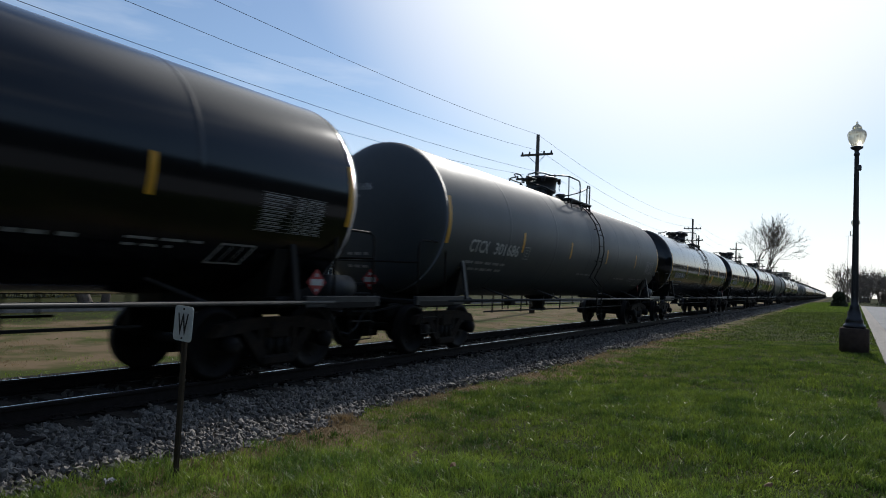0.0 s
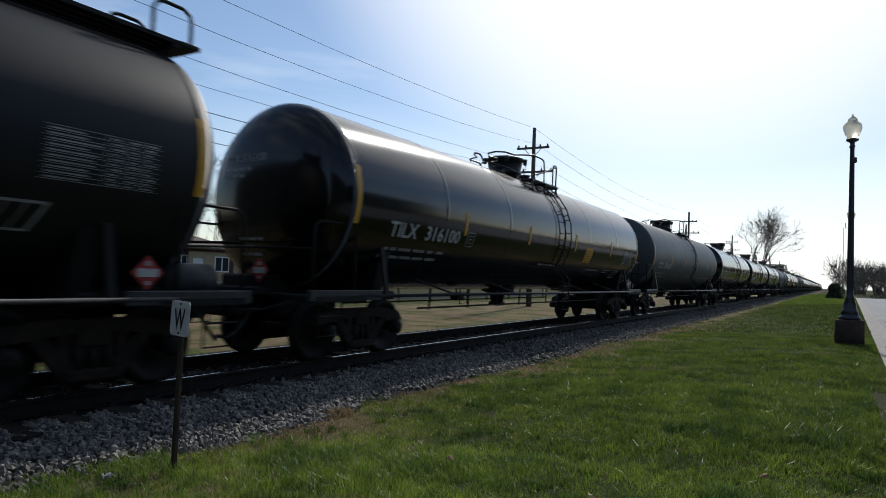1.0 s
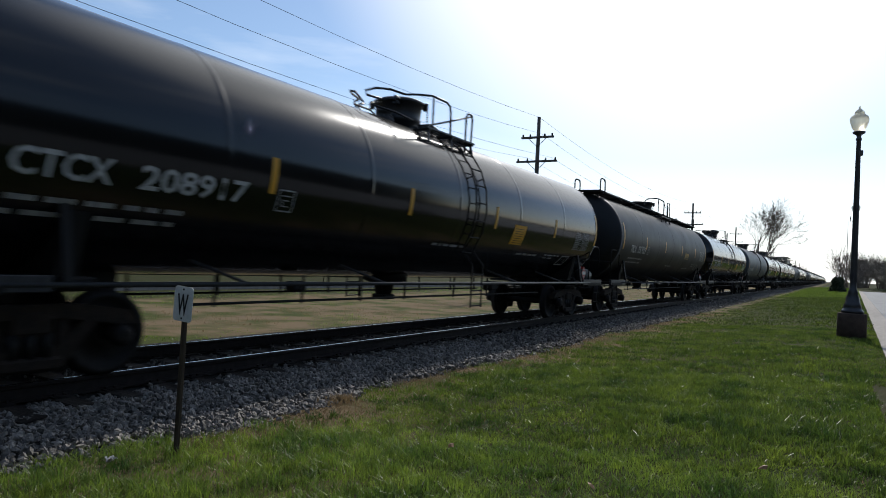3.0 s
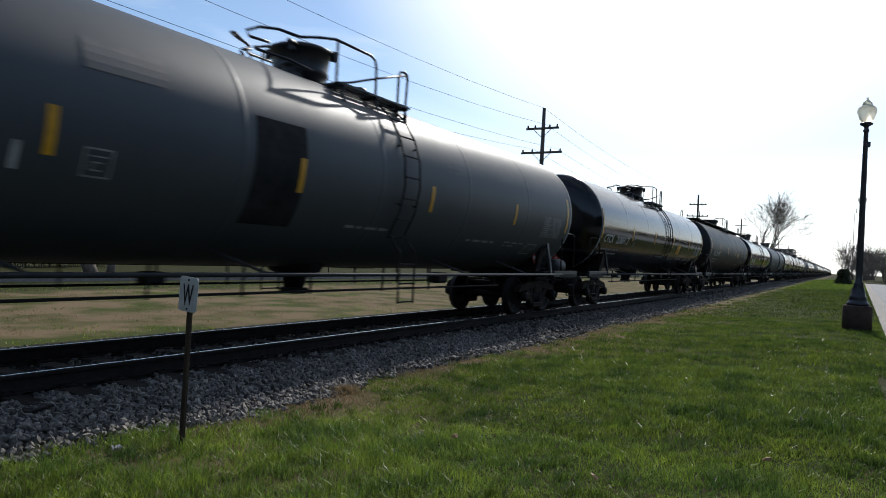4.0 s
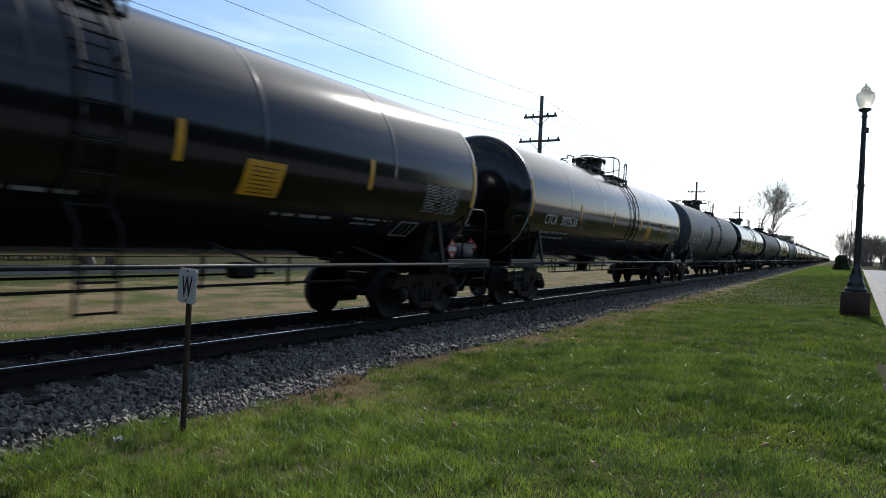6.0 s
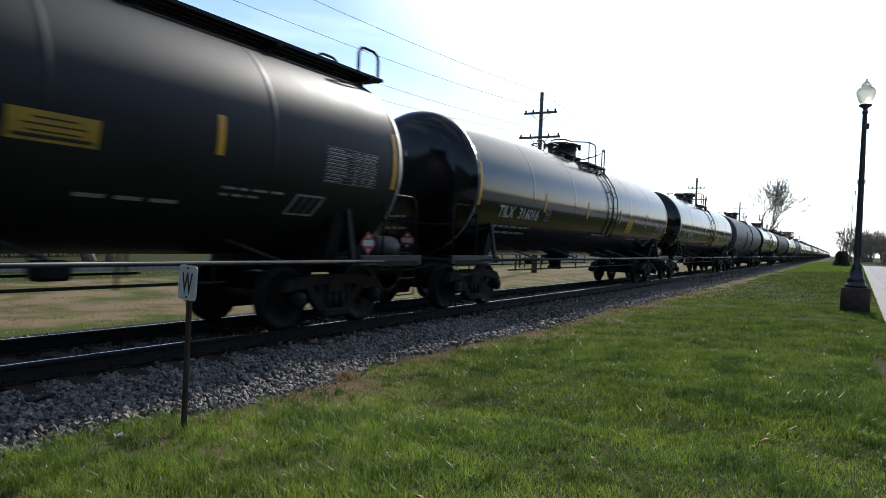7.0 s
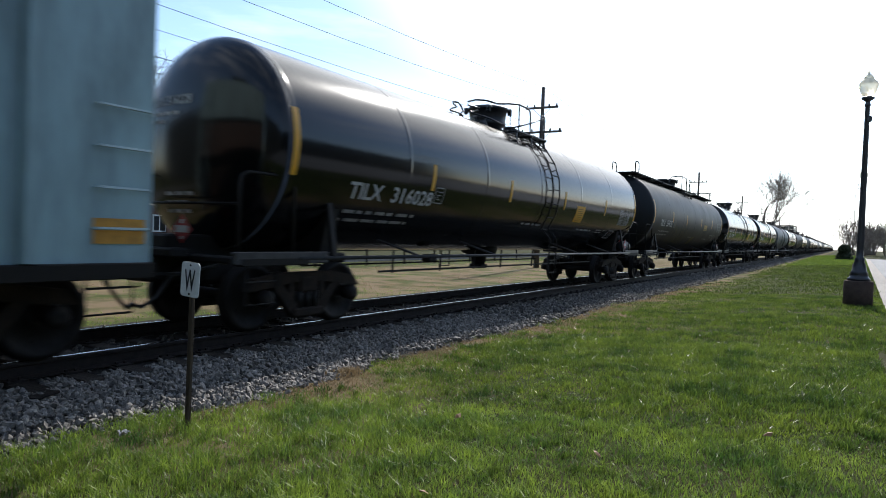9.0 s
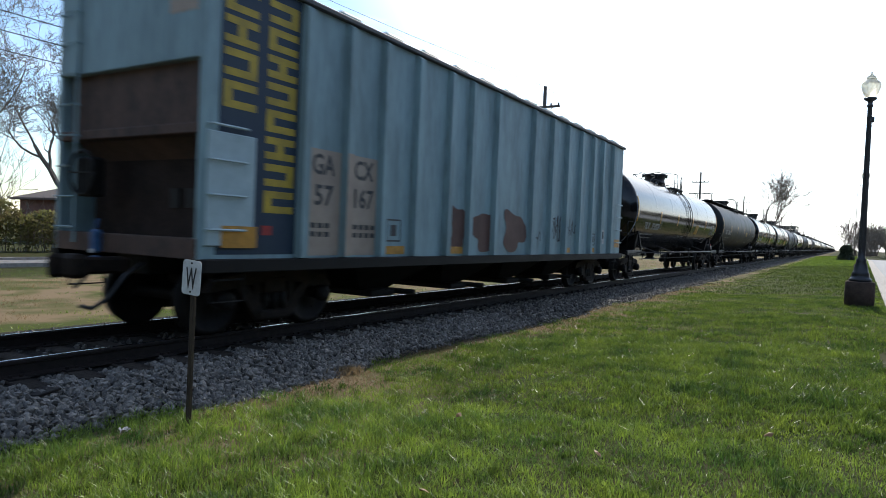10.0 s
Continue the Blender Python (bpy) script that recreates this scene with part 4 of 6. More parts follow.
def hopper_car():
    car = thing("covered_hopper_car", "light blue ribbed covered hopper car, last of the train", "hopper car")
    SX, HL, ZB, ZT = 1.47, 8.13, 1.0, 4.38
    bm = bmesh.new()
    extrude_xz(bm, [(-SX, ZB), (SX, ZB), (SX, ZT), (0.9, ZT + 0.1), (-0.9, ZT + 0.1), (-SX, ZT)], -HL + 0.75, HL - 0.75)
    part("body", bm, M["blue"], car, "faded light blue steel side walls")
    for s in (-1, 1):
        # end: blue upper sheet, brown slope set back, corner posts
        bm = bmesh.new()
        y0, y1 = sorted((s * (HL - 0.76), s * HL))
        extrude_xz(bm, [(-SX, 3.3), (SX, 3.3), (SX, ZT), (0.9, ZT + 0.1), (-0.9, ZT + 0.1), (-SX, ZT)], y0, y1)
        part("end_sheet", bm, M["blue"], car, "blue upper end sheet")
        bm = bmesh.new()
        a, b = s * (HL - 0.12), s * (HL - 0.75)
        pts = [(a, 3.3), (a, 2.55), (b, 1.9), (b, 3.3)]
        extrude_yz(bm, pts[::-s], -SX + 0.12, SX - 0.12)
        part("slope_sheet", bm, M["rust"], car, "rusty brown end slope sheet")
        for sx in (-1, 1):
            bm = bmesh.new()
            box(bm, (sx * (SX - 0.04), s * (HL - 0.38), (3.3 + ZB) / 2), (0.08, 0.76, 3.3 - ZB), 0.0)
            part("corner_panel", bm, M["blue"], car, "light blue corner panel")
            # pale colour on the grab irons stands in for light catching them
            for z in (1.35, 1.75, 2.15, 2.55):
                bm = bmesh.new()
                tube(bm, [(sx * (SX + 0.02), s * (HL - 0.62), z), (sx * (SX + 0.07), s * (HL - 0.6), z), (sx * (SX + 0.07), s * (HL - 0.08), z), (sx * (SX + 0.02), s * (HL - 0.06), z)], 0.016, 5)
                part("grab_iron", bm, M["pale_blue"], car, "bent grab iron, coloured pale as if lit")
            bm = bmesh.new()
            for z in [1.3 + 0.4 * k for k in range(8)]:
                tube(bm, [(sx * (SX - 0.1), s * (HL + 0.0), z), (sx * (SX - 0.1), s * (HL + 0.07), z), (sx * (SX - 0.5), s * (HL + 0.07), z), (sx * (SX - 0.5), s * HL, z)], 0.015, 4)
            if sx < 0:
                tube(bm, [(sx * (SX - 0.5), s * (HL + 0.04), 1.1), (sx * (SX - 0.5), s * (HL + 0.04), 4.5)], 0.02, 4)
                part("end_ladder", bm, M["blue"], car, "ladder on the end")
            else:
                bm.free()
        bm = bmesh.new()
        box(bm, (0, s * (HL - 0.1), 2.5), (2 * SX - 0.1, 0.2, 0.12), 0.01)
        box(bm, (0, s * (HL - 0.1), 1.12), (2 * SX - 0.1, 0.24, 0.24), 0.01)
        part("end_beam", bm, M["rust"], car, "rusty cross beams")
        bm = bmesh.new()
        box(bm, (0, s * (HL - 0.5), 1.75), (2 * SX - 0.3, 0.1, 1.4), 0.0)
        part("end_bulkhead", bm, M["dark_brown"], car, "dark recessed end bulkhead")
        make_coupler(car, s * 8.75, s)
        make_truck(car, s * 6.5)
        for sx in (-1, 1):
            bm = bmesh.new()
            tube(bm, [(sx * 1.45, s * 7.45, 1.0), (sx * 1.45, s * 7.45, 0.5), (sx * 1.45, s * 7.95, 0.5), (sx * 1.45, s * 7.95, 1.0)], 0.016, 4)
            tube(bm, [(sx * 1.45, s * 7.45, 0.76), (sx * 1.45, s * 7.95, 0.76)], 0.016, 4)
            part("sill_step", bm, M["steel_dark"], car, "stirrup step")
    # brake wheel, gearbox and end-of-train device on the trailing end
    bm = bmesh.new()
    ring = [(-0.65 + 0.28 * math.cos(k * math.tau / 20), -HL - 0.14, 2.0 + 0.28 * math.sin(k * math.tau / 20)) for k in range(21)]
    tube(bm, ring, 0.02, 6)
    for k in range(4):
        a = k * math.tau / 4
        tube(bm, [(-0.65, -HL - 0.14, 2.0), (-0.65 + 0.28 * math.cos(a), -HL - 0.14, 2.0 + 0.28 * math.sin(a))], 0.014, 4)
    box(bm, (-0.65, -HL - 0.02, 1.95), (0.36, 0.2, 0.5), 0.03)
    part("brake_wheel", bm, M["steel_dark"], car, "dark hand brake wheel")
    for x in (0.45, 0.75):
        bm = bmesh.new()
        box(bm, (x, -HL + 0.43, 1.72), (0.18, 0.03, 0.24), 0.0)
        part("stencil_plate", bm, M["black"], car, "small dark plate")
    bm = bmesh.new()
    box(bm, (-0.33, -HL - 0.12, 1.14), (0.15, 0.1, 0.3), 0.03)
    box(bm, (-0.33, -HL - 0.12, 0.86), (0.12, 0.08, 0.2), 0.02)
    tube(bm, [(-0.33, -HL - 0.12, 1.3), (-0.33, -HL - 0.1, 1.42)], 0.02, 6)
    eot = part("end_of_train_device", bm, M["eot_blue"], car, "blue end-of-train marker hung beside the coupler")
    bm = bmesh.new()
    tube(bm, [(-0.3, -HL - 0.16, 0.8), (-0.2, -HL - 0.4, 0.62), (-0.1, -HL - 0.5, 0.6)], 0.022, 6)
    part("air_hose", bm, M["cable"], eot, "black rubber hose")
    bm = bmesh.new()
    box(bm, (-0.33, -HL - 0.175, 1.02), (0.1, 0.006, 0.05))
    part("reflector_bar", bm, M["white"], eot, "pale bar on the marker")
    bm = bmesh.new()
    box(bm, (1.08, -HL - 0.003, 4.0), (0.5, 0.004, 0.34), 0.0)
    part("paint_patch", bm, M["tan"], car, "small tan repainted patch on the end")
    # ribs
    for sx in (-1, 1):
        for y in (-6.55, -5.66, -4.81, -3.88, -2.83, -2.03, -0.96, 0.9, 2.02, 3.05, 4.07, 5.05, 5.91, 6.9):
            for s in (1,):
                bm = bmesh.new()
                pr = [(sx * SX, -0.085), (sx * (SX + 0.11), -0.065), (sx * (SX + 0.11), 0.065), (sx * SX, 0.085)]
                lo = [bm.verts.new((x, s * y + d, ZB + 0.02)) for x, d in pr]
                hi = [bm.verts.new((x, s * y + d, ZT - 0.1)) for x, d in pr]
                top = [bm.verts.new((sx * SX, s * y + d, ZT - 0.02)) for x, d in pr]
                for A, B in ((lo, hi), (hi, top)):
                    for k in range(3):
                        bm.faces.new((A[k], A[k + 1], B[k + 1], B[k]))
                bm.faces.new(lo)
                part("side_rib", bm, M["blue"], car, "upright pressed steel rib")
        bm = bmesh.new()
        box(bm, (sx * (SX + 0.02), 0, 0.93), (0.14, 2 * HL, 0.16), 0.01)
        part("side_sill", bm, M["steel_dark"], car, "dark side sill channel")
        bm = bmesh.new()
        box(bm, (sx * (SX + 0.03), 0, ZT), (0.1, 2 * HL + 0.02, 0.07), 0.01)
        part("roof_rail", bm, M["dim_black"], car, "dark top rail along the eave")
    # roof hatches and running board
    for k in range(-7, 8):
        bm = bmesh.new()
        box(bm, (1.08, k * 1.09, ZT + 0.12), (0.55, 0.5, 0.16), 0.05)
        part("roof_hatch", bm, M["blue"], car, "raised roof hatch cover")
    bm = bmesh.new()
    box(bm, (0, 0, ZT + 0.24), (0.7, 2 * HL, 0.05))
    for k in range(-5, 6):
        box(bm, (0, k * 1.5, ZT + 0.16), (0.6, 0.06, 0.12))
    part("roof_walk", bm, M["steel_dark"], car, "roof running board")
    # hopper pockets and outlet gates
    for y in (-3.9, -1.3, 1.3, 3.9):
        bm = bmesh.new()
        b0 = [bm.verts.new((x * 1.3, y + d * 1.25, 0.92)) for x, d in ((-1, -1), (1, -1), (1, 1), (-1, 1))]
        b1 = [bm.verts.new((x * 0.75, y + d * 0.4, 0.42)) for x, d in ((-1, -1), (1, -1), (1, 1), (-1, 1))]
        for k in range(4):
            bm.faces.new((b0[k], b0[(k + 1) % 4], b1[(k + 1) % 4], b1[k]))
        bm.faces.new(b1)
        bm.faces.new(b0[::-1])
        hp = part("hopper_pocket", bm, M["steel_dark"], car, "grimy sloped hopper pocket")
        bm = bmesh.new()
        box(bm, (0, y, 0.36), (1.9, 0.7, 0.12), 0.03)
        tube(bm, [(-1.2, y + 0.5, 0.36), (1.25, y + 0.5, 0.36)], 0.05, 8)
        part("outlet_gate", bm, M["steel_dark"], hp, "outlet gate and shaft")
    bm = bmesh.new()
    box(bm, (0, 0, 0.9), (0.6, 2 * HL - 0.3, 0.3), 0.02)
    part("centre_sill", bm, M["steel_dark"], car, "dark centre sill")
    # paint on the camera side
    x = SX + 0.004
    bm = bmesh.new()
    rect(bm, -7.92, -6.63, 1.06, 4.34, x)
    part("painted_panel", bm, M["navy"], car, "tall navy blue painted panel")
    # brand letters stand as plain yellow blocks in two columns
    for yc, z0, n, w in ((-7.62, 2.75, 4, 0.5), (-6.95, 1.55, 8, 0.5)):
        pitch = (4.25 - z0) / n
        for k in range(n):
            bm = bmesh.new()
            za, zb = z0 + k * pitch + 0.03, z0 + (k + 1) * pitch - 0.03
            ya, yb = yc - w / 2, yc + w / 2
            t = 0.09
            rect(bm, ya, yb, za, za + t, x + 0.004)
            rect(bm, ya, yb, zb - t, zb, x + 0.004)
            if k % 3 == 0:
                rect(bm, ya, ya + 0.13, za + t, zb - t, x + 0.004)
            elif k % 3 == 1:
                rect(bm, yb - 0.13, yb, za + t, zb - t, x + 0.004)
            else:
                rect(bm, yc - 0.07, yc + 0.07, za + t, zb - t, x + 0.004)
            part("logo_block", bm, M["logo_yellow"], car, "plain yellow painted block")
    bm = bmesh.new()
    box(bm, (x + 0.01, -7.72, 1.82), (0.03, 0.72, 1.32), 0.01)
    part("ladder_panel", bm, M["pale_blue"], car, "pale panel behind the corner rungs")
    for y0, y1, z0, z1, mt, lb in ((-7.86, -7.32, 1.14, 1.4, "orange", "orange reflector"), (-7.22, -7.05, 1.3, 1.42, "red", "small red square"), (-6.55, -6.4, 1.1, 1.4, "black", "black plate"),
                                   (-4.7, -4.1, 1.05, 1.18, "orange", "orange reflector"), (-2.7, -2.15, 1.05, 1.18, "orange", "orange reflector"), (3.1, 3.6, 1.05, 1.18, "orange", "orange reflector"),
                                   (5.1, 5.6, 1.05, 1.18, "orange", "orange reflector"), (7.5, 8.05, 1.2, 1.45, "orange", "orange reflector")):
        bm = bmesh.new()
        rect(bm, y0, y1, z0, z1, x + (0.03 if y0 < -7.3 else 0.008))
        part("reflector", bm, M[mt], car, lb)
    for y0, y1 in ((-6.46, -5.75), (-5.57, -4.9)):
        bm = bmesh.new()
        rect(bm, y0, y1, 1.04, 2.5, x)
        part("paint_patch", bm, M["tan"], car, "tan repainted patch")
    bm = bmesh.new()
    rect(bm, -5.724, -5.596, 1.04, 2.5, SX + 0.114)
    part("paint_patch", bm, M["tan"], car, "tan paint across a rib")
    for body, y, z, h, w in (("GA", -6.36, 2.16, 0.27, 0.48), ("CX", -5.46, 2.16, 0.27, 0.46), ("57", -6.3, 1.74, 0.27, 0.4), ("167", -5.5, 1.74, 0.27, 0.52)):
        vs, fs = text_mesh(body, h)
        k = w / max(v[0] for v in vs)
        bm = bmesh.new()
        nv = [bm.verts.new((x + 0.006, y + a * k, z + b)) for a, b in vs]
        for f in fs:
            bm.faces.new([nv[i] for i in f])
        part("lettering", bm, M["dim_black"], car, "faded black letters")
    rng = random.Random(3)
    bm = bmesh.new()
    for y0, y1, z, h in ((-6.35, -5.95, 1.42, 0.07), (-6.35, -5.95, 1.3, 0.07), (-5.45, -4.95, 1.42, 0.07), (-5.45, -5.0, 1.3, 0.07)):
        y = y0
        while y < y1:
            rect(bm, y, y + 0.1, z, z + h, x + 0.006)
            y += 0.14
    part("small_lettering", bm, M["dim_black"], car, "rows of faded black data")
    for y0, z0, w, h in ((-4.62, 1.25, 0.4, 0.36), (5.25, 1.25, 0.36, 0.34)):
        bm = bmesh.new()
        for a, b, c, d in ((0, w, 0, 0.025), (0, w, h - 0.025, h), (0, 0.025, 0, h), (w - 0.025, w, 0, h), (w * 0.3, w * 0.7, h * 0.25, h * 0.75)):
            rect(bm, y0 + a, y0 + b, z0 + c, z0 + d, x + 0.006)
        part("stencil_box", bm, M["dim_black"], car, "black stencilled square")
    bm = bmesh.new()
    rect(bm, 6.05, 6.45, 1.3, 1.72, x + 0.004)
    lbl = part("data_label", bm, M["white"], car, "white data label")
    bm = bmesh.new()
    for y0, y1, z0, z1 in ((6.1, 6.2, 1.45, 1.66), (6.28, 6.4, 1.45, 1.66), (6.1, 6.3, 1.34, 1.39)):
        rect(bm, y0, y1, z0, z1, x + 0.008)
    part("label_print", bm, M["black"], lbl, "black print on the label")
    # sprayed shapes
    for y0, y1, z1, seed in ((-2.7, -1.95, 2.0, 1), (-1.8, -0.7, 1.95, 2), (-0.52, 0.72, 2.0, 3)):
        q = random.Random(seed)
        bm = bmesh.new()
        w, h, ph = (y1 - y0) / 2, (z1 - 1.06) / 2, q.uniform(0, 6)
        ring = []
        for k in range(48):
            a = k * math.tau / 48
            rr = 0.86 + 0.17 * math.sin(3 * a + ph) + 0.09 * math.sin(5 * a + 2 * ph)
            c, d = math.cos(a), math.sin(a)
            ring.append(((y0 + y1) / 2 + w * rr * math.copysign(abs(c) ** 0.7, c), max(1.06, 1.06 + h + h * rr * math.copysign(abs(d) ** 0.7, d))))
        flat(bm, ring, x + 0.004)
        part("graffiti_blob", bm, M["brown_spray"], car, "rounded brown sprayed shape")
    for y0, w, z0, h, n in ((2.2, 0.72, 1.3, 0.68, 10), (3.15, 0.75, 1.48, 0.48, 9), (1.35, 0.3, 1.32, 0.24, 3)):
        bm = bmesh.new()
        p = Vector((y0, z0 + h * rng.random()))
        for k in range(n * 3):
            q = Vector((y0 + w * ((k / (n * 3)) + rng.uniform(-0.12, 0.12)), z0 + h * rng.random()))
            d = (q - p)
            if d.length > 0.02:
                nr = Vector((-d.y, d.x)).normalized() * rng.uniform(0.008, 0.02)
                flat(bm, ((p.x - nr.x, p.y - nr.y), (q.x - nr.x, q.y - nr.y), (q.x + nr.x, q.y + nr.y), (p.x + nr.x, p.y + nr.y)), x + 0.005 + k * 0.0001)
            p = q
        part("graffiti_scrawl", bm, M["black_spray"], car, "thin black sprayed scrawl")
    return car


hopper = hopper_car()
hopper.matrix_basis = pose(TRACK_X, car_y(9, 0) + 0.99, RAIL_Z)

# ---- bare trees, hedges, houses, cars ----
def bare_tree(name, label, m, height, seed, levels=6, trunks=1, spread=0.5, thick=0.03, group="", lean=(0, 0), rmin=0.009, first=0.3):
    rng = random.Random(seed)
    ob = thing(name, label, "tree", m, group)
    trunk_bm, limb_bm = bmesh.new(), bmesh.new()

    def grow(p, d, length, r, lv):
        bm = trunk_bm if lv == 0 else limb_bm
        n = 4 if lv < 3 else 2
        r = max(r, rmin)
        pts, rs = [p.copy()], [r]
        for k in range(n):
            d = (d + Vector((rng.gauss(0, 1), rng.gauss(0, 1), rng.gauss(0, 0.6))) * (0.07 + 0.045 * lv) + Vector((0, 0, 0.05))).normalized()
            p = p + d * length / n
            pts.append(p.copy())
            rs.append(max(rmin * 0.7, r * (1 - 0.45 * (k + 1) / n)))
        tube(bm, pts, rs, 8 if lv == 0 else (5 if lv < 3 else 3), closed_ends=lv == 0)
        if lv >= levels:
            return
        kids = rng.choice((2, 3)) if lv < 1 else rng.choice((2, 3, 3, 3))
        for k in range(kids):
            t = 1.0 if k == 0 else rng.uniform(0.35, 0.95)
            i = min(n, max(1, round(t * n)))
            az, tilt = rng.uniform(0, math.tau), rng.uniform(0.25, spread + 0.35) if k else rng.uniform(0.05, 0.35)
            u = d.orthogonal().normalized()
            w = d.cross(u)
            nd = (d * math.cos(tilt) + (u * math.cos(az) + w * math.sin(az)) * math.sin(tilt)).normalized()
            grow(pts[i], nd, length * rng.uniform(0.62, 0.86), rs[i] * rng.uniform(0.6, 0.82), lv + 1)

    for k in range(trunks):
        a = rng.uniform(0, math.tau)
        d = Vector((lean[0] + (0.25 * math.cos(a) if trunks > 1 else 0), lean[1] + (0.25 * math.sin(a) if trunks > 1 else 0), 1)).normalized()
        grow(Vector((0.25 * k, 0.2 * k, -0.2)), d, height * first, height * thick * (0.8 if trunks > 1 else 1), 0)
    part("trunk", trunk_bm, M["bark"], ob, "grey-brown bark trunk")
    part("crown", limb_bm, M["bark"], ob, "bare forking branches and twigs")
    return ob


bare_tree("tree", "large bare leaning tree beyond the track", pose(-27.3, 16.4, -0.12), 10.6, 11, 8, 1, 0.45, 0.028, "bare trees by the road", (-0.05, -0.28))
bare_tree("tree", "large bare tree with twisted limbs", pose(-27.8, 17.4, -0.12), 9.8, 29, 8, 1, 0.5, 0.02, "bare trees by the road", (0.0, 0.12))
bare_tree("tree", "large bare tree with twisted limbs", pose(-28.5, 12.6, -0.12), 10.6, 41, 8, 1, 0.5, 0.02, "bare trees by the road", (0.0, -0.1))
mid_tree = bare_tree("tree", "bare tree behind the houses", pose(-58, 26, -0.12), 12.0, 5, 5, 2, 0.5, 0.018, "bare trees behind the houses", rmin=0.02)
bare_tree("tree", "tall bare tree far along the track", pose(-18.8, 205, -0.12), 46.0, 19, 6, 4, 0.2, 0.009, "", (0.02, 0.0), 0.028, 0.17)
rng = random.Random(8)
for k in range(16):
    copy_thing(mid_tree, pose(rng.uniform(-85, -52), 8 + k * 7.5 + rng.uniform(-2, 2), -0.12, 0, 0, rng.uniform(0, 360)) @ Matrix.Scale(rng.uniform(0.8, 1.1), 4)).scale = [rng.uniform(0.75, 1.1)] * 3
wood_tree = bare_tree("tree", "small bare tree in the distant wood", pose(8, 235, 0), 9.0, 23, 4, 5, 0.6, 0.016, "distant wood", rmin=0.028)
for k in range(64):
    copy_thing(wood_tree, pose(3 + 0.78 * k + rng.uniform(-1, 1), 205 + rng.uniform(-20, 50), 0, 0, 0, rng.uniform(0, 360))).scale = [rng.uniform(1.0, 1.6)] * 3

def leaf_material(name, a, b, tint=0.4, rough=0.5, **kw):
    """Thin leaves: a gloss of their own, and light let through."""
    m = material(name, a, rough, color2=b, scale=1.4, amount=0.5, random_tint=tint, bump_scale=9, detail=4, **kw)
    nt = m.node_tree
    p, out = nt.nodes["Principled BSDF"], nt.nodes["Material Output"]
    tr, mixs = nt.nodes.new("ShaderNodeBsdfTranslucent"), nt.nodes.new("ShaderNodeMixShader")
    nt.links.new(p.inputs["Base Color"].links[0].from_socket, tr.inputs["Color"])
    mixs.inputs["Fac"].default_value = 0.55
    nt.links.new(p.outputs[0], mixs.inputs[1])
    nt.links.new(tr.outputs[0], mixs.inputs[2])
    nt.links.new(mixs.outputs[0], out.inputs["Surface"])
    return m


M["leaf_olive"] = leaf_material("olive_hedge_leaves", (0.16, 0.17, 0.05), (0.2, 0.16, 0.08))
M["leaf_dark"] = leaf_material("dark_evergreen_needles", (0.035, 0.05, 0.025), (0.05, 0.065, 0.03))


def leaf_cloud(bm, sample, n, size, rng):
    for _ in range(n):
        c = Vector(sample(rng))
        a = Vector((rng.gauss(0, 1), rng.gauss(0, 1), rng.gauss(0, 1))).normalized()
        b = a.orthogonal().normalized()
        s = size * rng.uniform(0.6, 1.4)
        bm.faces.new([bm.verts.new(c + v) for v in (a * s, b * s * 0.5, -a * s, -b * s * 0.5)])


def hedge(x, y0, y1, h, mat, label, seed, n=2600, depth=1.0):
    rng = random.Random(seed)
    ob = thing("hedge", label, "hedge", pose(x, 0, -0.12))
    bm = bmesh.new()

    def sample(r):
        y = r.uniform(y0, y1)
        top = h * (0.82 + 0.18 * math.sin(y * 2.1 + seed) * math.sin(y * 0.9))
        return r.gauss(0, depth * 0.4), y, top * math.sqrt(r.random())
    leaf_cloud(bm, sample, n, 0.09, rng)
    part("foliage", bm, mat, ob, kind="stuff")
    bm = bmesh.new()
    for k in range(int((y1 - y0) * 9)):
        y = rng.uniform(y0, y1)
        p = Vector((rng.gauss(0, 0.25), y, 0))
        tube(bm, [p, p + Vector((rng.gauss(0, 0.2), rng.gauss(0, 0.2), h * 0.5)), p + Vector((rng.gauss(0, 0.4), rng.gauss(0, 0.4), h * rng.uniform(0.8, 1.1)))], [0.02, 0.014, 0.006], 3)
    part("twigs", bm, M["bark"], ob, "tangled brown twigs", kind="stuff")
    return ob


hedge(-33.5, 8.0, 19.5, 2.5, M["leaf_olive"], "untrimmed olive green hedge with bare twigs", 1, 11000)
hedge(-34.5, 19.8, 21.8, 1.7, M["leaf_olive"], "untrimmed olive green shrub by the house", 2, 900)


def round_bush(m, r, h, label, seed, n=3500):
    rng = random.Random(seed)
    ob = thing("bush", label, "bush", m)
    bm = bmesh.new()

    def sample(q):
        z = q.random()
        w = r * (1.0 - 0.55 * z ** 2.2) * (0.9 + 0.15 * math.sin(9 * z + q.random()))
        a = q.uniform(0, math.tau)
        k = math.sqrt(q.uniform(0.35, 1.0))
        return w * k * math.cos(a), w * k * math.sin(a), z * h
    leaf_cloud(bm, sample, n, 0.12, rng)
    part("foliage", bm, M["leaf_dark"], ob, kind="stuff")
    bm = bmesh.new()
    tube(bm, [(0, 0, -0.1), (0, 0, h * 0.7)], [0.08, 0.03], 6)
    part("trunk", bm, M["bark"], ob)
    return ob


round_bush(pose(0.5, 112.0, 0.16), 1.1, 2.15, "dark rounded evergreen bush on the lawn", 4)
hedge(9.0, 148.0, 152.0, 0.9, M["leaf_dark"], "low dark clipped hedge across the lot", 6, 1500, 4.0)

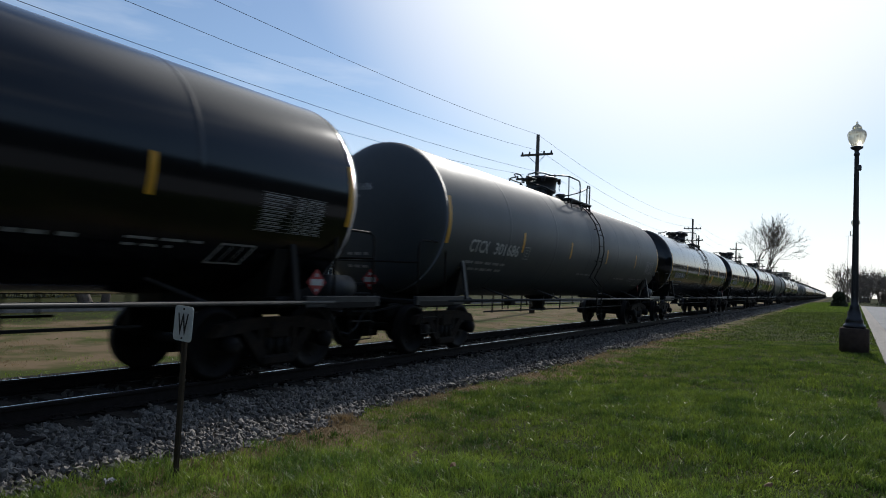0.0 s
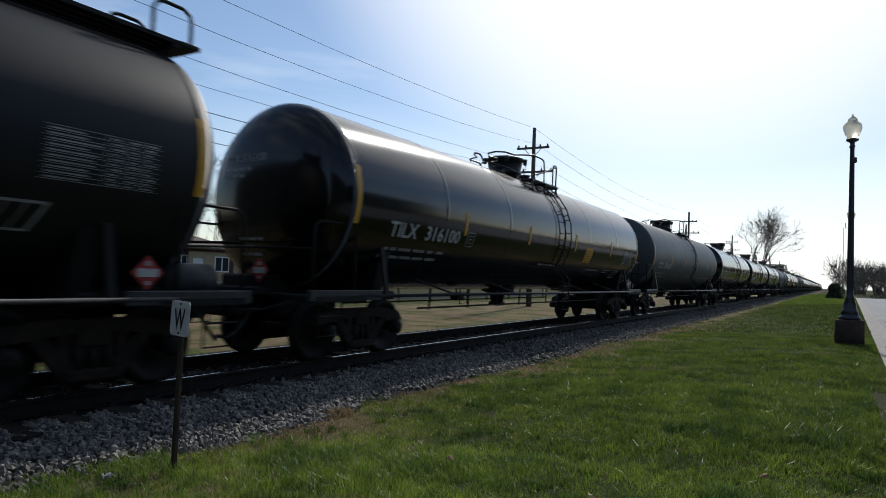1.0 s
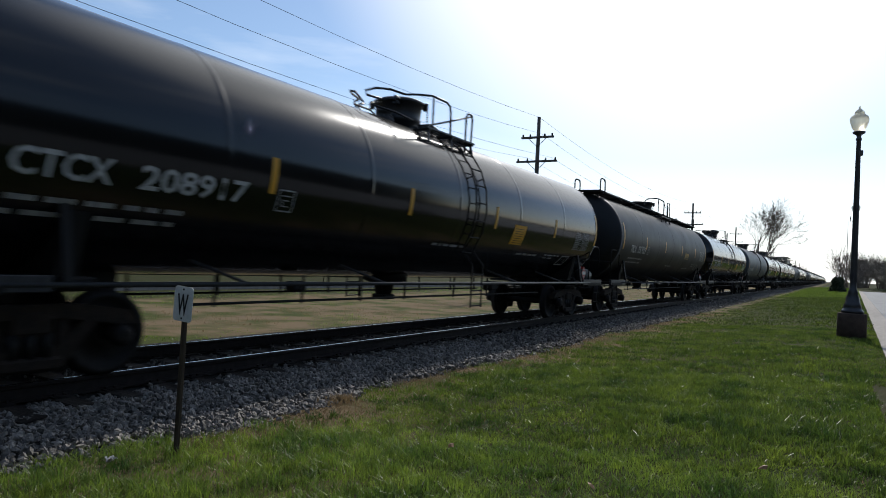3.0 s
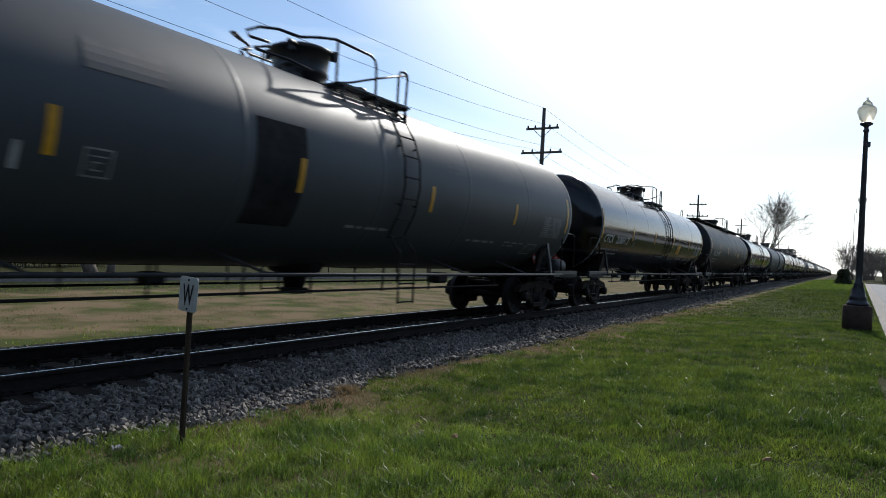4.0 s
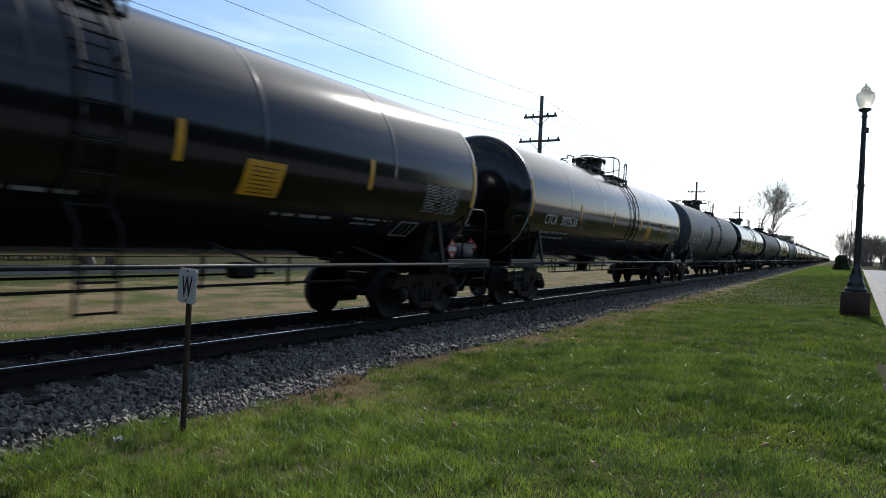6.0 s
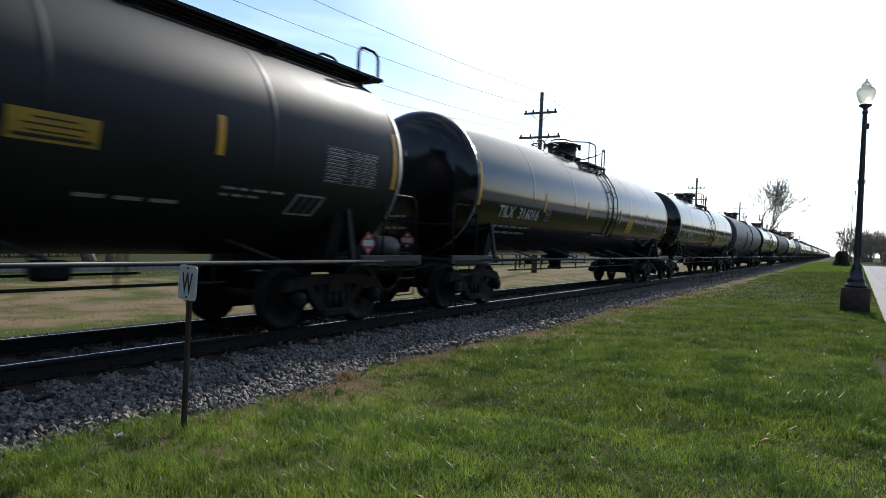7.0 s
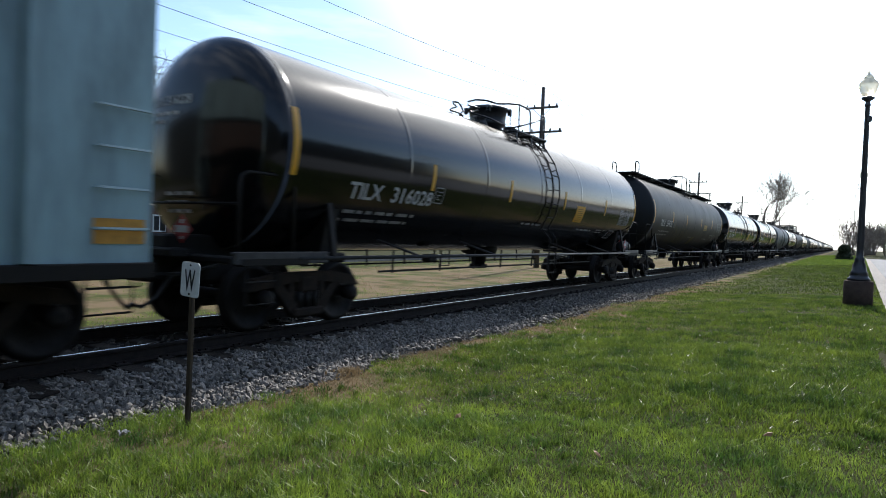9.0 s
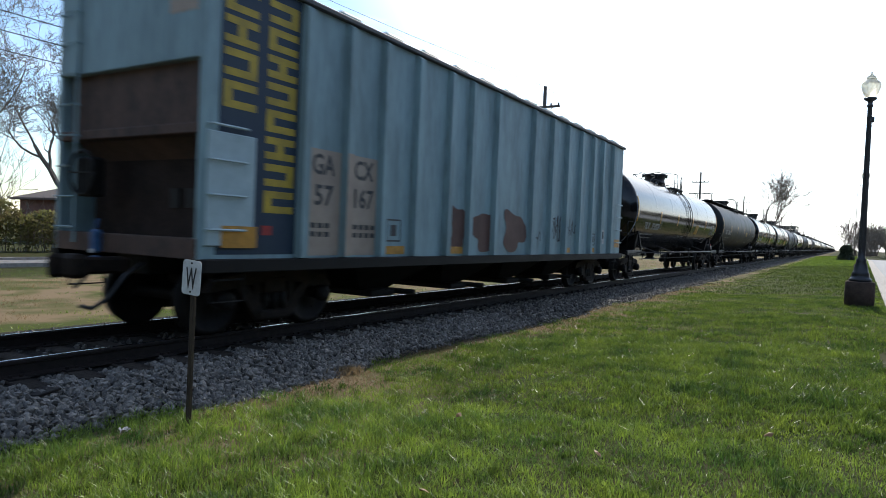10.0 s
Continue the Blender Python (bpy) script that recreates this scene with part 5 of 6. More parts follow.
M["brick"] = material("brown_red_brick", (0.17, 0.08, 0.055), 0.85, color2=(0.11, 0.055, 0.04), scale=3, bump=0.3, bump_scale=30)
M["tan_brick"] = material("tan_stone", (0.42, 0.33, 0.2), 0.85, color2=(0.33, 0.25, 0.15), scale=3, bump=0.3, bump_scale=30)
M["shingle"] = material("brown_roof_shingles", (0.1, 0.075, 0.06), 0.9, color2=(0.15, 0.115, 0.09), scale=6, bump=0.4, bump_scale=20)
M["white_wood"] = material("white_window_frame", (0.7, 0.7, 0.68), 0.5, color2=(0.6, 0.6, 0.58))
M["pane"] = material("dark_window_pane", (0.02, 0.025, 0.03), 0.08, color2=(0.03, 0.035, 0.04))


def house(x, y, lx, ly, label, wall="brick", eave=2.9, ridge=4.6, chimney=True, tan=True):
    ob = thing("house", label, "house", pose(x, y, -0.12), group="low houses across the road")
    bm = bmesh.new()
    box(bm, (0, 0, eave / 2), (lx, ly, eave))
    w = part("wall", bm, M[wall], ob)
    if tan:
        bm = bmesh.new()
        box(bm, (lx / 2, ly * 0.3, eave / 2 - 0.1), (0.16, ly * 0.3, eave - 0.25))
        part("stone_facing", bm, M["tan_brick"], ob, "tan stone facing")
    bm = bmesh.new()
    e = 0.5
    b = [bm.verts.new((sx * (lx / 2 + e), sy * (ly / 2 + e), eave)) for sx, sy in ((-1, -1), (1, -1), (1, 1), (-1, 1))]
    u = [bm.verts.new((sx * (lx / 2 + e), sy * (ly / 2 + e), eave + 0.14)) for sx, sy in ((-1, -1), (1, -1), (1, 1), (-1, 1))]
    t = [bm.verts.new((0, -ly / 2 + lx * 0.4, ridge)), bm.verts.new((0, ly / 2 - lx * 0.4, ridge))]
    bm.faces.new(b[::-1])
    for k in range(4):
        bm.faces.new((b[k], b[(k + 1) % 4], u[(k + 1) % 4], u[k]))
    bm.faces.new((u[0], u[1], t[0]))
    bm.faces.new((u[1], u[2], t[1], t[0]))
    bm.faces.new((u[2], u[3], t[1]))
    bm.faces.new((u[3], u[0], t[0], t[1]))
    roof = part("roof", bm, M["shingle"], ob, "low hipped shingle roof")
    if chimney:
        bm = bmesh.new()
        box(bm, (1.2, -ly * 0.15, ridge - 0.1), (0.6, 0.9, 1.6), 0.02)
        part("chimney", bm, M["brick"], roof, "brick chimney")
    for yy, ww in ((-ly * 0.36, 1.7), (-ly * 0.1, 1.1), (ly * 0.1, 1.1), (ly * 0.4, 1.5)):
        bm = bmesh.new()
        box(bm, (lx / 2 + 0.03, yy, 1.75), (0.12, ww, 1.25))
        fr = part("window", bm, M["white_wood"], ob, "white framed window")
        for s in (-0.5, 0.5):
            bm = bmesh.new()
            box(bm, (lx / 2 + 0.085, yy + s * ww * 0.46, 1.75), (0.02, ww * 0.38, 1.05))
            part("pane", bm, M["pane"], fr, "dark glass pane")
    bm = bmesh.new()
    box(bm, (lx / 2 + 0.04, 0.0 + ly * 0.22, 1.1), (0.1, 0.95, 2.1), 0.01)
    part("door", bm, M["white_wood"], ob, "pale front door")
    return ob


house(-47, 11.0, 9, 14, "low brick house with a brown hipped roof", tan=False)
house(-47, 31.5, 9, 13, "low brown brick house with tan stone facing")
house(-48, 52, 9, 15, "low brick house with a brown hipped roof", "tan_brick", tan=False)
house(-47, 74, 9, 14, "low brown brick house with tan stone facing")
house(-48, 97, 9, 15, "low brick house with a brown hipped roof", tan=False)
house(-47, 122, 9, 14, "low brown brick house beyond the road")

CAR_PAINT = {"black": M["gloss_black"], "silver": material("silver_car_paint", (0.4, 0.41, 0.42), 0.3, metal=0.6), "white": material("white_car_paint", (0.75, 0.75, 0.75), 0.25)}
M["chrome"] = material("chrome", (0.7, 0.7, 0.7), 0.15, metal=1.0)
M["tyre"] = material("tyre_rubber", (0.02, 0.02, 0.02), 0.8)


def parked_car(m, paint, label):
    ob = thing("car", label, "car", m)
    bm = bmesh.new()
    side = [(-2.2, 0.35), (-2.25, 0.75), (-1.9, 0.92), (-1.45, 0.98), (-0.85, 1.4), (0.45, 1.43), (1.15, 1.0), (2.05, 0.86), (2.25, 0.65), (2.2, 0.35)]
    extrude_yz(bm, side, -0.86, 0.86)
    bmesh.ops.bevel(bm, geom=list(bm.edges), offset=0.05, segments=2, affect="EDGES")
    part("body", bm, CAR_PAINT[paint], ob, smooth=False)
    for sx in (-1, 1):
        for poly in ([(-1.25, 1.02), (-0.82, 1.32), (-0.3, 1.35), (-0.3, 1.02)], [(-0.2, 1.02), (-0.2, 1.35), (0.4, 1.35), (0.95, 1.02)]):
            bm = bmesh.new()
            extrude_yz(bm, poly, sx * 0.863, sx * 0.875)
            part("window", bm, M["pane"], ob, "dark car window")
        for y in (-1.4, 1.4):
            bm = bmesh.new()
            lathe(bm, [(0.18, -0.1), (0.33, -0.1), (0.34, 0.0), (0.33, 0.1), (0.18, 0.1)], 18, (sx * 0.8, y, 0.33), "x")
            wh = part("wheel", bm, M["tyre"], ob, "black tyre")
            bm = bmesh.new()
            lathe(bm, [(0.2, -0.07), (0.2, 0.09), (0.05, 0.07), (0.0005, 0.07)] if sx > 0 else [(0.2, 0.07), (0.2, -0.09), (0.05, -0.07), (0.0005, -0.07)], 14, (sx * 0.82, y, 0.33), "x")
            part("rim", bm, M["chrome"], wh, "bright wheel rim")
    for y, mt, lb in ((2.24, "chrome", "headlight"), (-2.25, "red", "tail light")):
        for sx in (-1, 1):
            bm = bmesh.new()
            box(bm, (sx * 0.62, y, 0.68), (0.3, 0.04, 0.13), 0.01)
            part(lb.replace(" ", "_"), bm, M[mt], ob)
    return ob


parked_car(pose(-36.5, 45.5, -0.1), "black", "black saloon car parked by the houses")
parked_car(pose(-37.0, 38.6, -0.1), "silver", "silver saloon car parked by the houses")
parked_car(pose(13.0, 175.0, 0.1, 0, 0, 90), "white", "white car far off across the lot")


def stop_sign():
    ob = thing("stop_sign", "red octagonal road sign on a thin post", "road sign", pose(-29.5, 34.0, -0.12))
    bm = bmesh.new()
    tube(bm, [(0, 0, 0), (0, 0, 2.6)], 0.03, 6)
    part("post", bm, M["steel_dark"], ob)
    bm = bmesh.new()
    lathe(bm, [(0.0005, -0.05), (0.38, -0.05), (0.38, -0.035), (0.0005, -0.035)], 8, (0, 0, 2.6), "y", smooth=False)
    part("panel", bm, M["red"], ob, "red octagonal panel")
    return ob


stop_sign()
# far road with its kerb
bm = bmesh.new()
extrude_xz(bm, [(-26.6, -0.2), (-23.6, -0.2), (-23.6, -0.075), (-26.6, -0.075)], -80, 1200)
part("road", bm, M["concrete"], None, "pale concrete road along the far lawn", kind="structure", category="road")
bm = bmesh.new()
for x in (-26.72, -23.48):
    extrude_xz(bm, [(x - 0.12, -0.2), (x + 0.12, -0.2), (x + 0.1, 0.02), (x - 0.12, 0.02)], -80, 1200)
part("kerb", bm, M["concrete"], None, "pale concrete kerb of the road", kind="structure", category="kerb")


# near lot: kerb, gutter, paving
def near_lot():
    z = ground_z(0.8)
    for a, b, dz, name, mt, lb in ((0.0, 0.16, 0.02, "kerb", "concrete", "weathered concrete kerb beside the lawn"), (0.16, 0.62, -0.08, "gutter", "concrete", "concrete gutter strip"), (0.62, 60.0, -0.075, "pavement", "asphalt", "pale worn asphalt lot")):
        bm = bmesh.new()
        ys = [-60, 0, 10, 20, 40, 70, 105, 140]
        lo = [(bm.verts.new((kerb_x(y) + a, y, z + dz)), bm.verts.new((kerb_x(y) + b, y, z + dz)), bm.verts.new((kerb_x(y) + b, y, z - 0.3)), bm.verts.new((kerb_x(y) + a, y, z - 0.3))) for y in ys]
        for p, q in zip(lo, lo[1:]):
            for k in range(4):
                bm.faces.new((p[k], p[(k + 1) % 4], q[(k + 1) % 4], q[k]))
        bm.faces.new(lo[0])
        bm.faces.new(lo[-1][::-1])
        part(name, bm, M[mt], None, lb, kind="structure", category=name)
    bm = bmesh.new()
    for k in range(6):
        box(bm, (kerb_x(21.0) + 0.25 + k * 0.06, 21.0, z - 0.07), (0.03, 0.4, 0.02))
    box(bm, (kerb_x(21.0) + 0.4, 21.0, z - 0.078), (0.42, 0.46, 0.006))
    part("drain_grate", bm, M["steel_dark"], None, "dark cast iron drain grate in the gutter", category="drain")
    # cracks in the lot
    rng = random.Random(12)
    bm = bmesh.new()
    for y in (24, 29, 36, 47, 60):
        x, p = kerb_x(y) + 0.7, None
        for k in range(14):
            q = Vector((x + k * 0.5, y + rng.uniform(-0.25, 0.25) + k * 0.06, z - 0.0735))
            if p:
                d = Vector((0, 0.02, 0))
                bm.faces.new([bm.verts.new(v) for v in (p - d, q - d, q + d, p + d)])
            p = q
    part("crack_filler", bm, M["black"], None, "dark tar lines in the lot", kind="stuff", category="crack filler")


near_lot()


def office(m, lx, ly, h, label):
    ob = thing("office_building", label, "building", m)
    bm = bmesh.new()
    box(bm, (0, 0, h / 2), (lx, ly, h))
    part("wall", bm, M["concrete"], ob)
    for f in range(int(h // 3)):
        for k in range(int(ly // 3)):
            bm = bmesh.new()
            box(bm, (lx / 2 + 0.02, -ly / 2 + 1.5 + 3 * k, 1.8 + 3 * f), (0.1, 2.2, 1.5))
            part("window", bm, M["pane"], ob)
        for k in range(int(lx // 3)):
            bm = bmesh.new()
            box(bm, (-lx / 2 + 1.5 + 3 * k, -ly / 2 - 0.02, 1.8 + 3 * f), (2.2, 0.1, 1.5))
            part("window", bm, M["pane"], ob)
    bm = bmesh.new()
    box(bm, (0, 0, h + 0.2), (lx + 0.4, ly + 0.4, 0.4))
    part("roof", bm, M["shingle"], ob, "flat parapet roof")
    return ob


office(pose(-40, 470, 0), 30, 24, 15, "flat-roofed grey office block far off")
bm = bmesh.new()
tube(bm, [(0, 0, 0), (0, 0, 28)], [0.2, 0.07], 6)
mast = thing("radio_mast", "thin grey radio mast far off", "mast", pose(4.5, 330, 0))
part("pole", bm, M["sill"], mast)
bm = bmesh.new()
tube(bm, [(-1.0, 0, 27.4), (1.0, 0, 27.4)], 0.05, 4)
part("aerial", bm, M["sill"], mast)

# unseen dark walls added behind the camera keep low sky off the train
bm = bmesh.new()
box(bm, (34.0, -20.0, 6.5), (0.5, 190.0, 13.6))
south = bmesh.new()
for x0, x1 in ((-60.0, -12.5), (-2.5, 33.7)):
    box(south, ((x0 + x1) / 2, -20.0, 6.5), (x1 - x0, 0.5, 13.6))
M["sky_block_grey"] = material("sky_block_dark_grey", (0.035, 0.037, 0.036), 0.9, spec=0.1, color2=(0.026, 0.028, 0.027), scale=0.6)
part("wall_south", south, M["sky_block_grey"], None, "unseen dark grey wall added behind the lawn to block low sky", kind="structure", category="wall")
part("wall_east", bm, M["sky_block_grey"], None, "unseen dark grey wall added behind the lot to block low sky", kind="structure", category="wall")

# ---- ties, stones, grass: small pieces last ----
def mesh_object(name, verts, faces_per, mat, label, category, smooth=False):
    """One mesh from arrays: verts (n, k, 3) and faces, alike for every piece."""
    n, k, _ = verts.shape
    f = np.asarray(faces_per)
    idx = (np.arange(n)[:, None, None] * k + f[None]).reshape(-1, f.shape[1])
    me = bpy.data.meshes.new(name)
    me.vertices.add(n * k)
    me.vertices.foreach_set("co", verts.reshape(-1).astype(np.float32))
    me.loops.add(idx.size)
    me.loops.foreach_set("vertex_index", idx.reshape(-1).astype(np.int32))
    me.polygons.add(len(idx))
    me.polygons.foreach_set("loop_start", (np.arange(len(idx)) * f.shape[1]).astype(np.int32))
    me.update(calc_edges=True)
    me.validate()
    me.shade_flat()
    me.materials.append(mat)
    return tagged(new(name, me), label, category, "", "stuff")


GEN = np.random.default_rng(4)


def ico():
    bm = bmesh.new()
    bmesh.ops.create_icosphere(bm, subdivisions=1, radius=1.0)
    v = np.array([x.co[:] for x in bm.verts])
    f = np.array([[x.index for x in p.verts] for p in bm.faces])
    bm.free()
    return v, f


ICO_V, ICO_F = ico()


def bed_z(x):
    """Height of the ballast bank across the track."""
    d = x - TRACK_X
    return np.interp(d, [-3.3, -2.0, -1.35, 1.35, 1.75, 2.75, 2.95], [-0.16, RAIL_Z - 0.24, RAIL_Z - 0.2, RAIL_Z - 0.2, RAIL_Z - 0.22, -0.14, -0.14])


def edge_x(y):
    """Uneven line where the stones give way to grass."""
    return -5.08 + 0.07 * np.sin(y * 1.3 + 1.2) + 0.05 * np.sin(y * 3.1 + 1) + 0.14 * np.sin(y * 0.8 - 2.4) * np.exp(-((y - 9) / 12) ** 2)


def stone_shapes(n, size):
    v = np.repeat(ICO_V[None], n, 0) * (1 + GEN.normal(0, 0.26, (n, 12, 1)))
    v *= GEN.uniform(0.6, 1.25, (n, 1, 3)) * size[:, None, None]
    a = GEN.uniform(0, 2 * np.pi, n)
    b = GEN.uniform(0, 2 * np.pi, n)
    ca, sa, cb, sb = np.cos(a), np.sin(a), np.cos(b), np.sin(b)
    x, y, z = v[..., 0].copy(), v[..., 1].copy(), v[..., 2].copy()
    y, z = y * cb[:, None] - z * sb[:, None], y * sb[:, None] + z * cb[:, None]
    v[..., 0], v[..., 1], v[..., 2] = x * ca[:, None] - y * sa[:, None], x * sa[:, None] + y * ca[:, None], z
    return v


def stones(name, n, x0, x1, y0, y1, smin, smax, keep=None):
    x, y = GEN.uniform(x0, x1, n), GEN.uniform(y0, y1, n)
    ok = x < edge_x(y) + GEN.normal(0, 0.07, n)
    if keep is not None:
        ok &= keep(x, y)
    x, y = x[ok], y[ok]
    size = GEN.uniform(smin, smax, len(x))
    v = stone_shapes(len(x), size)
    v += np.stack([x, y, bed_z(x) + size * GEN.uniform(-0.2, 1.0, len(x))], -1)[:, None, :]
    return mesh_object(name, v, ICO_F, M["ballast"], "loose grey crushed stones of the track ballast", "ballast stones")


between = lambda x, y: (np.abs(np.abs(x - TRACK_X) - 0.7525) > 0.13) & ((np.abs(((y + 0.275) % 0.55) - 0.275) > 0.12) | (np.abs(x - TRACK_X) > 1.36))
stones("ballast_stones", 17000, -6.6, -4.6, 1.0, 12.0, 0.014, 0.037, between)
stones("ballast_stones", 12000, -6.6, -4.6, 12.0, 34.0, 0.018, 0.042, between)
stones("ballast_stones", 4500, -6.8, -4.6, 34.0, 110.0, 0.03, 0.06, between)
stones("ballast_stones", 5000, -9.8, -6.5, 0.5, 22.0, 0.018, 0.036, between)
stones("ballast_stones", 1600, -5.25, -4.6, 1.5, 30.0, 0.01, 0.024)

# 300 stones of the shoulder as pieces of their own
shoulder = [o for o in bpy.data.objects if o.name == "ballast_bed"][0]
shapes = []
for k in range(8):
    v = stone_shapes(1, np.array([0.03]))[0]
    me = bpy.data.meshes.new("stone")
    me.from_pydata(v.tolist(), [], ICO_F.tolist())
    me.shade_flat()
    me.materials.append(M["ballast"])
    shapes.append(me)
prng = random.Random(77)
for k in range(300):
    y = prng.uniform(1.8, 6.5)
    x = prng.uniform(-6.3, float(edge_x(np.array([y]))[0]) - 0.05)
    st = new("stone", shapes[k % 8])
    st.parent = shoulder
    st.matrix_basis = pose(x, y, float(bed_z(np.array([x]))[0]) + 0.022, prng.uniform(0, 360), prng.uniform(0, 360), 0) @ Matrix.Scale(prng.uniform(0.75, 1.25), 4)

# ties, each with its plates
bm = bmesh.new()
box(bm, (0, 0, 0), (2.6, 0.23, 0.18), 0.012)
tie_me = part("tie", bm, M["tie"], shoulder, "dark weathered timber tie")
tie_me.location = (TRACK_X, 0.0, RAIL_Z - 0.262)
bm = bmesh.new()
for sx in (-1, 1):
    box(bm, (sx * 0.7525, 0, 0.098), (0.36, 0.19, 0.018), 0.003)
    for d in (-0.1, 0.1):
        for e in (-0.05, 0.05):
            box(bm, (sx * 0.7525 + d, e, 0.115), (0.03, 0.03, 0.035), 0.004)
plate = part("tie_plate", bm, M["rail"], tie_me, "rusty tie plates and spikes")
for k in range(-8, 230):
    if k == 0:
        continue
    t = new("tie", tie_me.data)
    t.parent = shoulder
    t.location = (TRACK_X + prng.uniform(-0.03, 0.03), k * 0.55, RAIL_Z - 0.262)
    if k < 90:
        p = new("tie_plate", plate.data)
        p.parent = t
        p["label"] = "rusty tie plates and spikes"
    t["label"] = "dark weathered timber tie"


# ---- grass ----
M["blade"] = leaf_material("green_grass_blades", (0.182, 0.246, 0.034), (0.04, 0.086, 0.016), 0.9, 0.42)
M["straw"] = leaf_material("dry_straw_blades", (0.26, 0.185, 0.1), (0.16, 0.115, 0.06), 0.4, 0.6)


def zg(x):
    k = np.clip((x + 4.9) / 5.7, 0, 1) * (x > -9)
    return -0.12 + 0.3 * k * k * (3 - 2 * k)


def value_noise(x, y, s, seed):
    g = np.random.default_rng(seed).random((64, 64))
    u, v = x / s, y / s
    i, j = np.floor(u).astype(int), np.floor(v).astype(int)
    fu, fv = u - i, v - j
    fu, fv = fu * fu * (3 - 2 * fu), fv * fv * (3 - 2 * fv)
    q = lambda a, b: g[a % 64, b % 64]
    return (q(i, j) * (1 - fu) + q(i + 1, j) * fu) * (1 - fv) + (q(i, j + 1) * (1 - fu) + q(i + 1, j + 1) * fu) * fv


def blades(name, x, y, h, w, mat, label, lean=0.5):
    n = len(x)
    a = GEN.uniform(0, 2 * np.pi, n)
    c, s = np.cos(a) * w, np.sin(a) * w
    la = GEN.uniform(0, 2 * np.pi, n)
    ll = np.abs(GEN.normal(0, lean, n)) * h
    z = zg(x) - 0.005
    base = np.stack([x, y, z], -1)
    side = np.stack([c, s, np.zeros(n)], -1)
    mid = base + np.stack([np.cos(la) * ll * 0.35, np.sin(la) * ll * 0.35, h * 0.6], -1)
    tip = base + np.stack([np.cos(la) * ll, np.sin(la) * ll, h], -1)
    v = np.stack([base - side, base + side, mid + side * 0.7, mid - side * 0.7, tip], 1)
    if w > 0.005:
        return mesh_object(name, v[:, [0, 1, 4]], [[0, 1, 2]], mat, label, "grass")
    return mesh_object(name, v, [[0, 1, 2], [0, 2, 3], [3, 2, 4]], mat, label, "grass")


def soil(x, y):
    """Bare brown soil along the stones, in patches."""
    near = np.clip(1.25 - (x - edge_x(y)) / 1.0, 0, 1) * np.clip((y - 3.6) / 1.5, 0.15, 1)
    return near * (0.25 + 1.1 * value_noise(x, y, 0.55, 91) * value_noise(x, y, 1.7, 92) ** 0.5) + 0.42 * (value_noise(x, y, 0.8, 93) * value_noise(x, y, 0.25, 94) > 0.5)


def lawn(n, y0, y1, hmin, hmax, w, seed, xmax=0.5, lean=0.6):
    y = y0 + (y1 - y0) * GEN.random(n)
    x = GEN.uniform(-5.4, xmax, n)
    patchy = value_noise(x, y, 0.7, seed) * 0.6 + value_noise(x, y, 0.23, seed + 1) * 0.4
    ok = (x > edge_x(y) - 0.05 + GEN.normal(0, 0.06, n)) & (x < kerb_x(y) - 0.01) & (patchy > 0.1) & (soil(x, y) < 0.35 + 0.35 * GEN.random(n) ** 2)
    x, y, patchy = x[ok], y[ok], patchy[ok]
    clump = value_noise(x, y, 0.13, seed + 2) * value_noise(x, y, 1.4, seed + 3)
    h = GEN.uniform(hmin, hmax, len(x)) * (0.2 + 0.5 * patchy + 2.0 * clump)
    blades("lawn_grass", x, y, h, w, M["blade"], "short bright green grass blades of the lawn", lean)


lawn(40000, -6.0, 1.2, 0.04, 0.08, 0.005, 10)
lawn(105000, 1.2, 5.5, 0.03, 0.08, 0.003, 10, lean=0.9)
lawn(105000, 5.5, 11.0, 0.025, 0.065, 0.0045, 10, lean=0.8)
lawn(90000, 11.0, 24.0, 0.025, 0.055, 0.008, 10, 1.2)
lawn(60000, 24.0, 70.0, 0.03, 0.06, 0.018, 10, 2.2)
lawn(50000, 70.0, 190.0, 0.03, 0.07, 0.06, 10, 4.0)
# coarse tufts that stand up out of the lawn
n = 900
tx, ty = GEN.uniform(-4.8, 0.5, n), 1.6 + 14 * GEN.random(n) ** 1.3
q = GEN.integers(0, n, 30000)
x, y = tx[q] + GEN.normal(0, 0.035, len(q)), ty[q] + GEN.normal(0, 0.035, len(q))
m = (x > edge_x(y) + 0.1) & (x < kerb_x(y) - 0.02)
blades("grass_tufts", x[m], y[m], GEN.uniform(0.04, 0.1, m.sum()), 0.0034, M["blade"], "coarse green tufts standing out of the lawn", 0.8)
# dry straw near the stones, thin over the lawn
n = 60000
y = 1.5 + 30 * GEN.random(n) ** 1.4
x = edge_x(y) + np.abs(GEN.normal(0, 0.55, n)) - 0.06
m = soil(x, y) > 0.3 + 0.3 * GEN.random(n)
blades("dry_grass", x[m], y[m], GEN.uniform(0.008, 0.035, m.sum()), 0.0045, M["straw"], "dry straw-coloured grass beside the stones", 1.2)
# thin dry and green growth across the track
n = 60000
y, x = 3 + 60 * GEN.random(n) ** 1.3, GEN.uniform(-22.5, -9.9, n)
dryness = value_noise(x, y, 1.7, 51) * 0.6 + value_noise(x, y, 0.5, 52) * 0.4 - 0.25 * np.exp(-((x + 10.3) / 0.9) ** 2) - 0.4 * (x < -19.3)
m = dryness > 0.45
blades("dry_field_grass", x[m], y[m], GEN.uniform(0.02, 0.05, m.sum()), 0.009, M["straw"], "dry brown grass across the track", 1.0)
m = dryness < 0.29
blades("field_grass", x[m], y[m], GEN.uniform(0.02, 0.05, m.sum()), 0.009, M["blade"], "thin green grass across the track", 0.8)
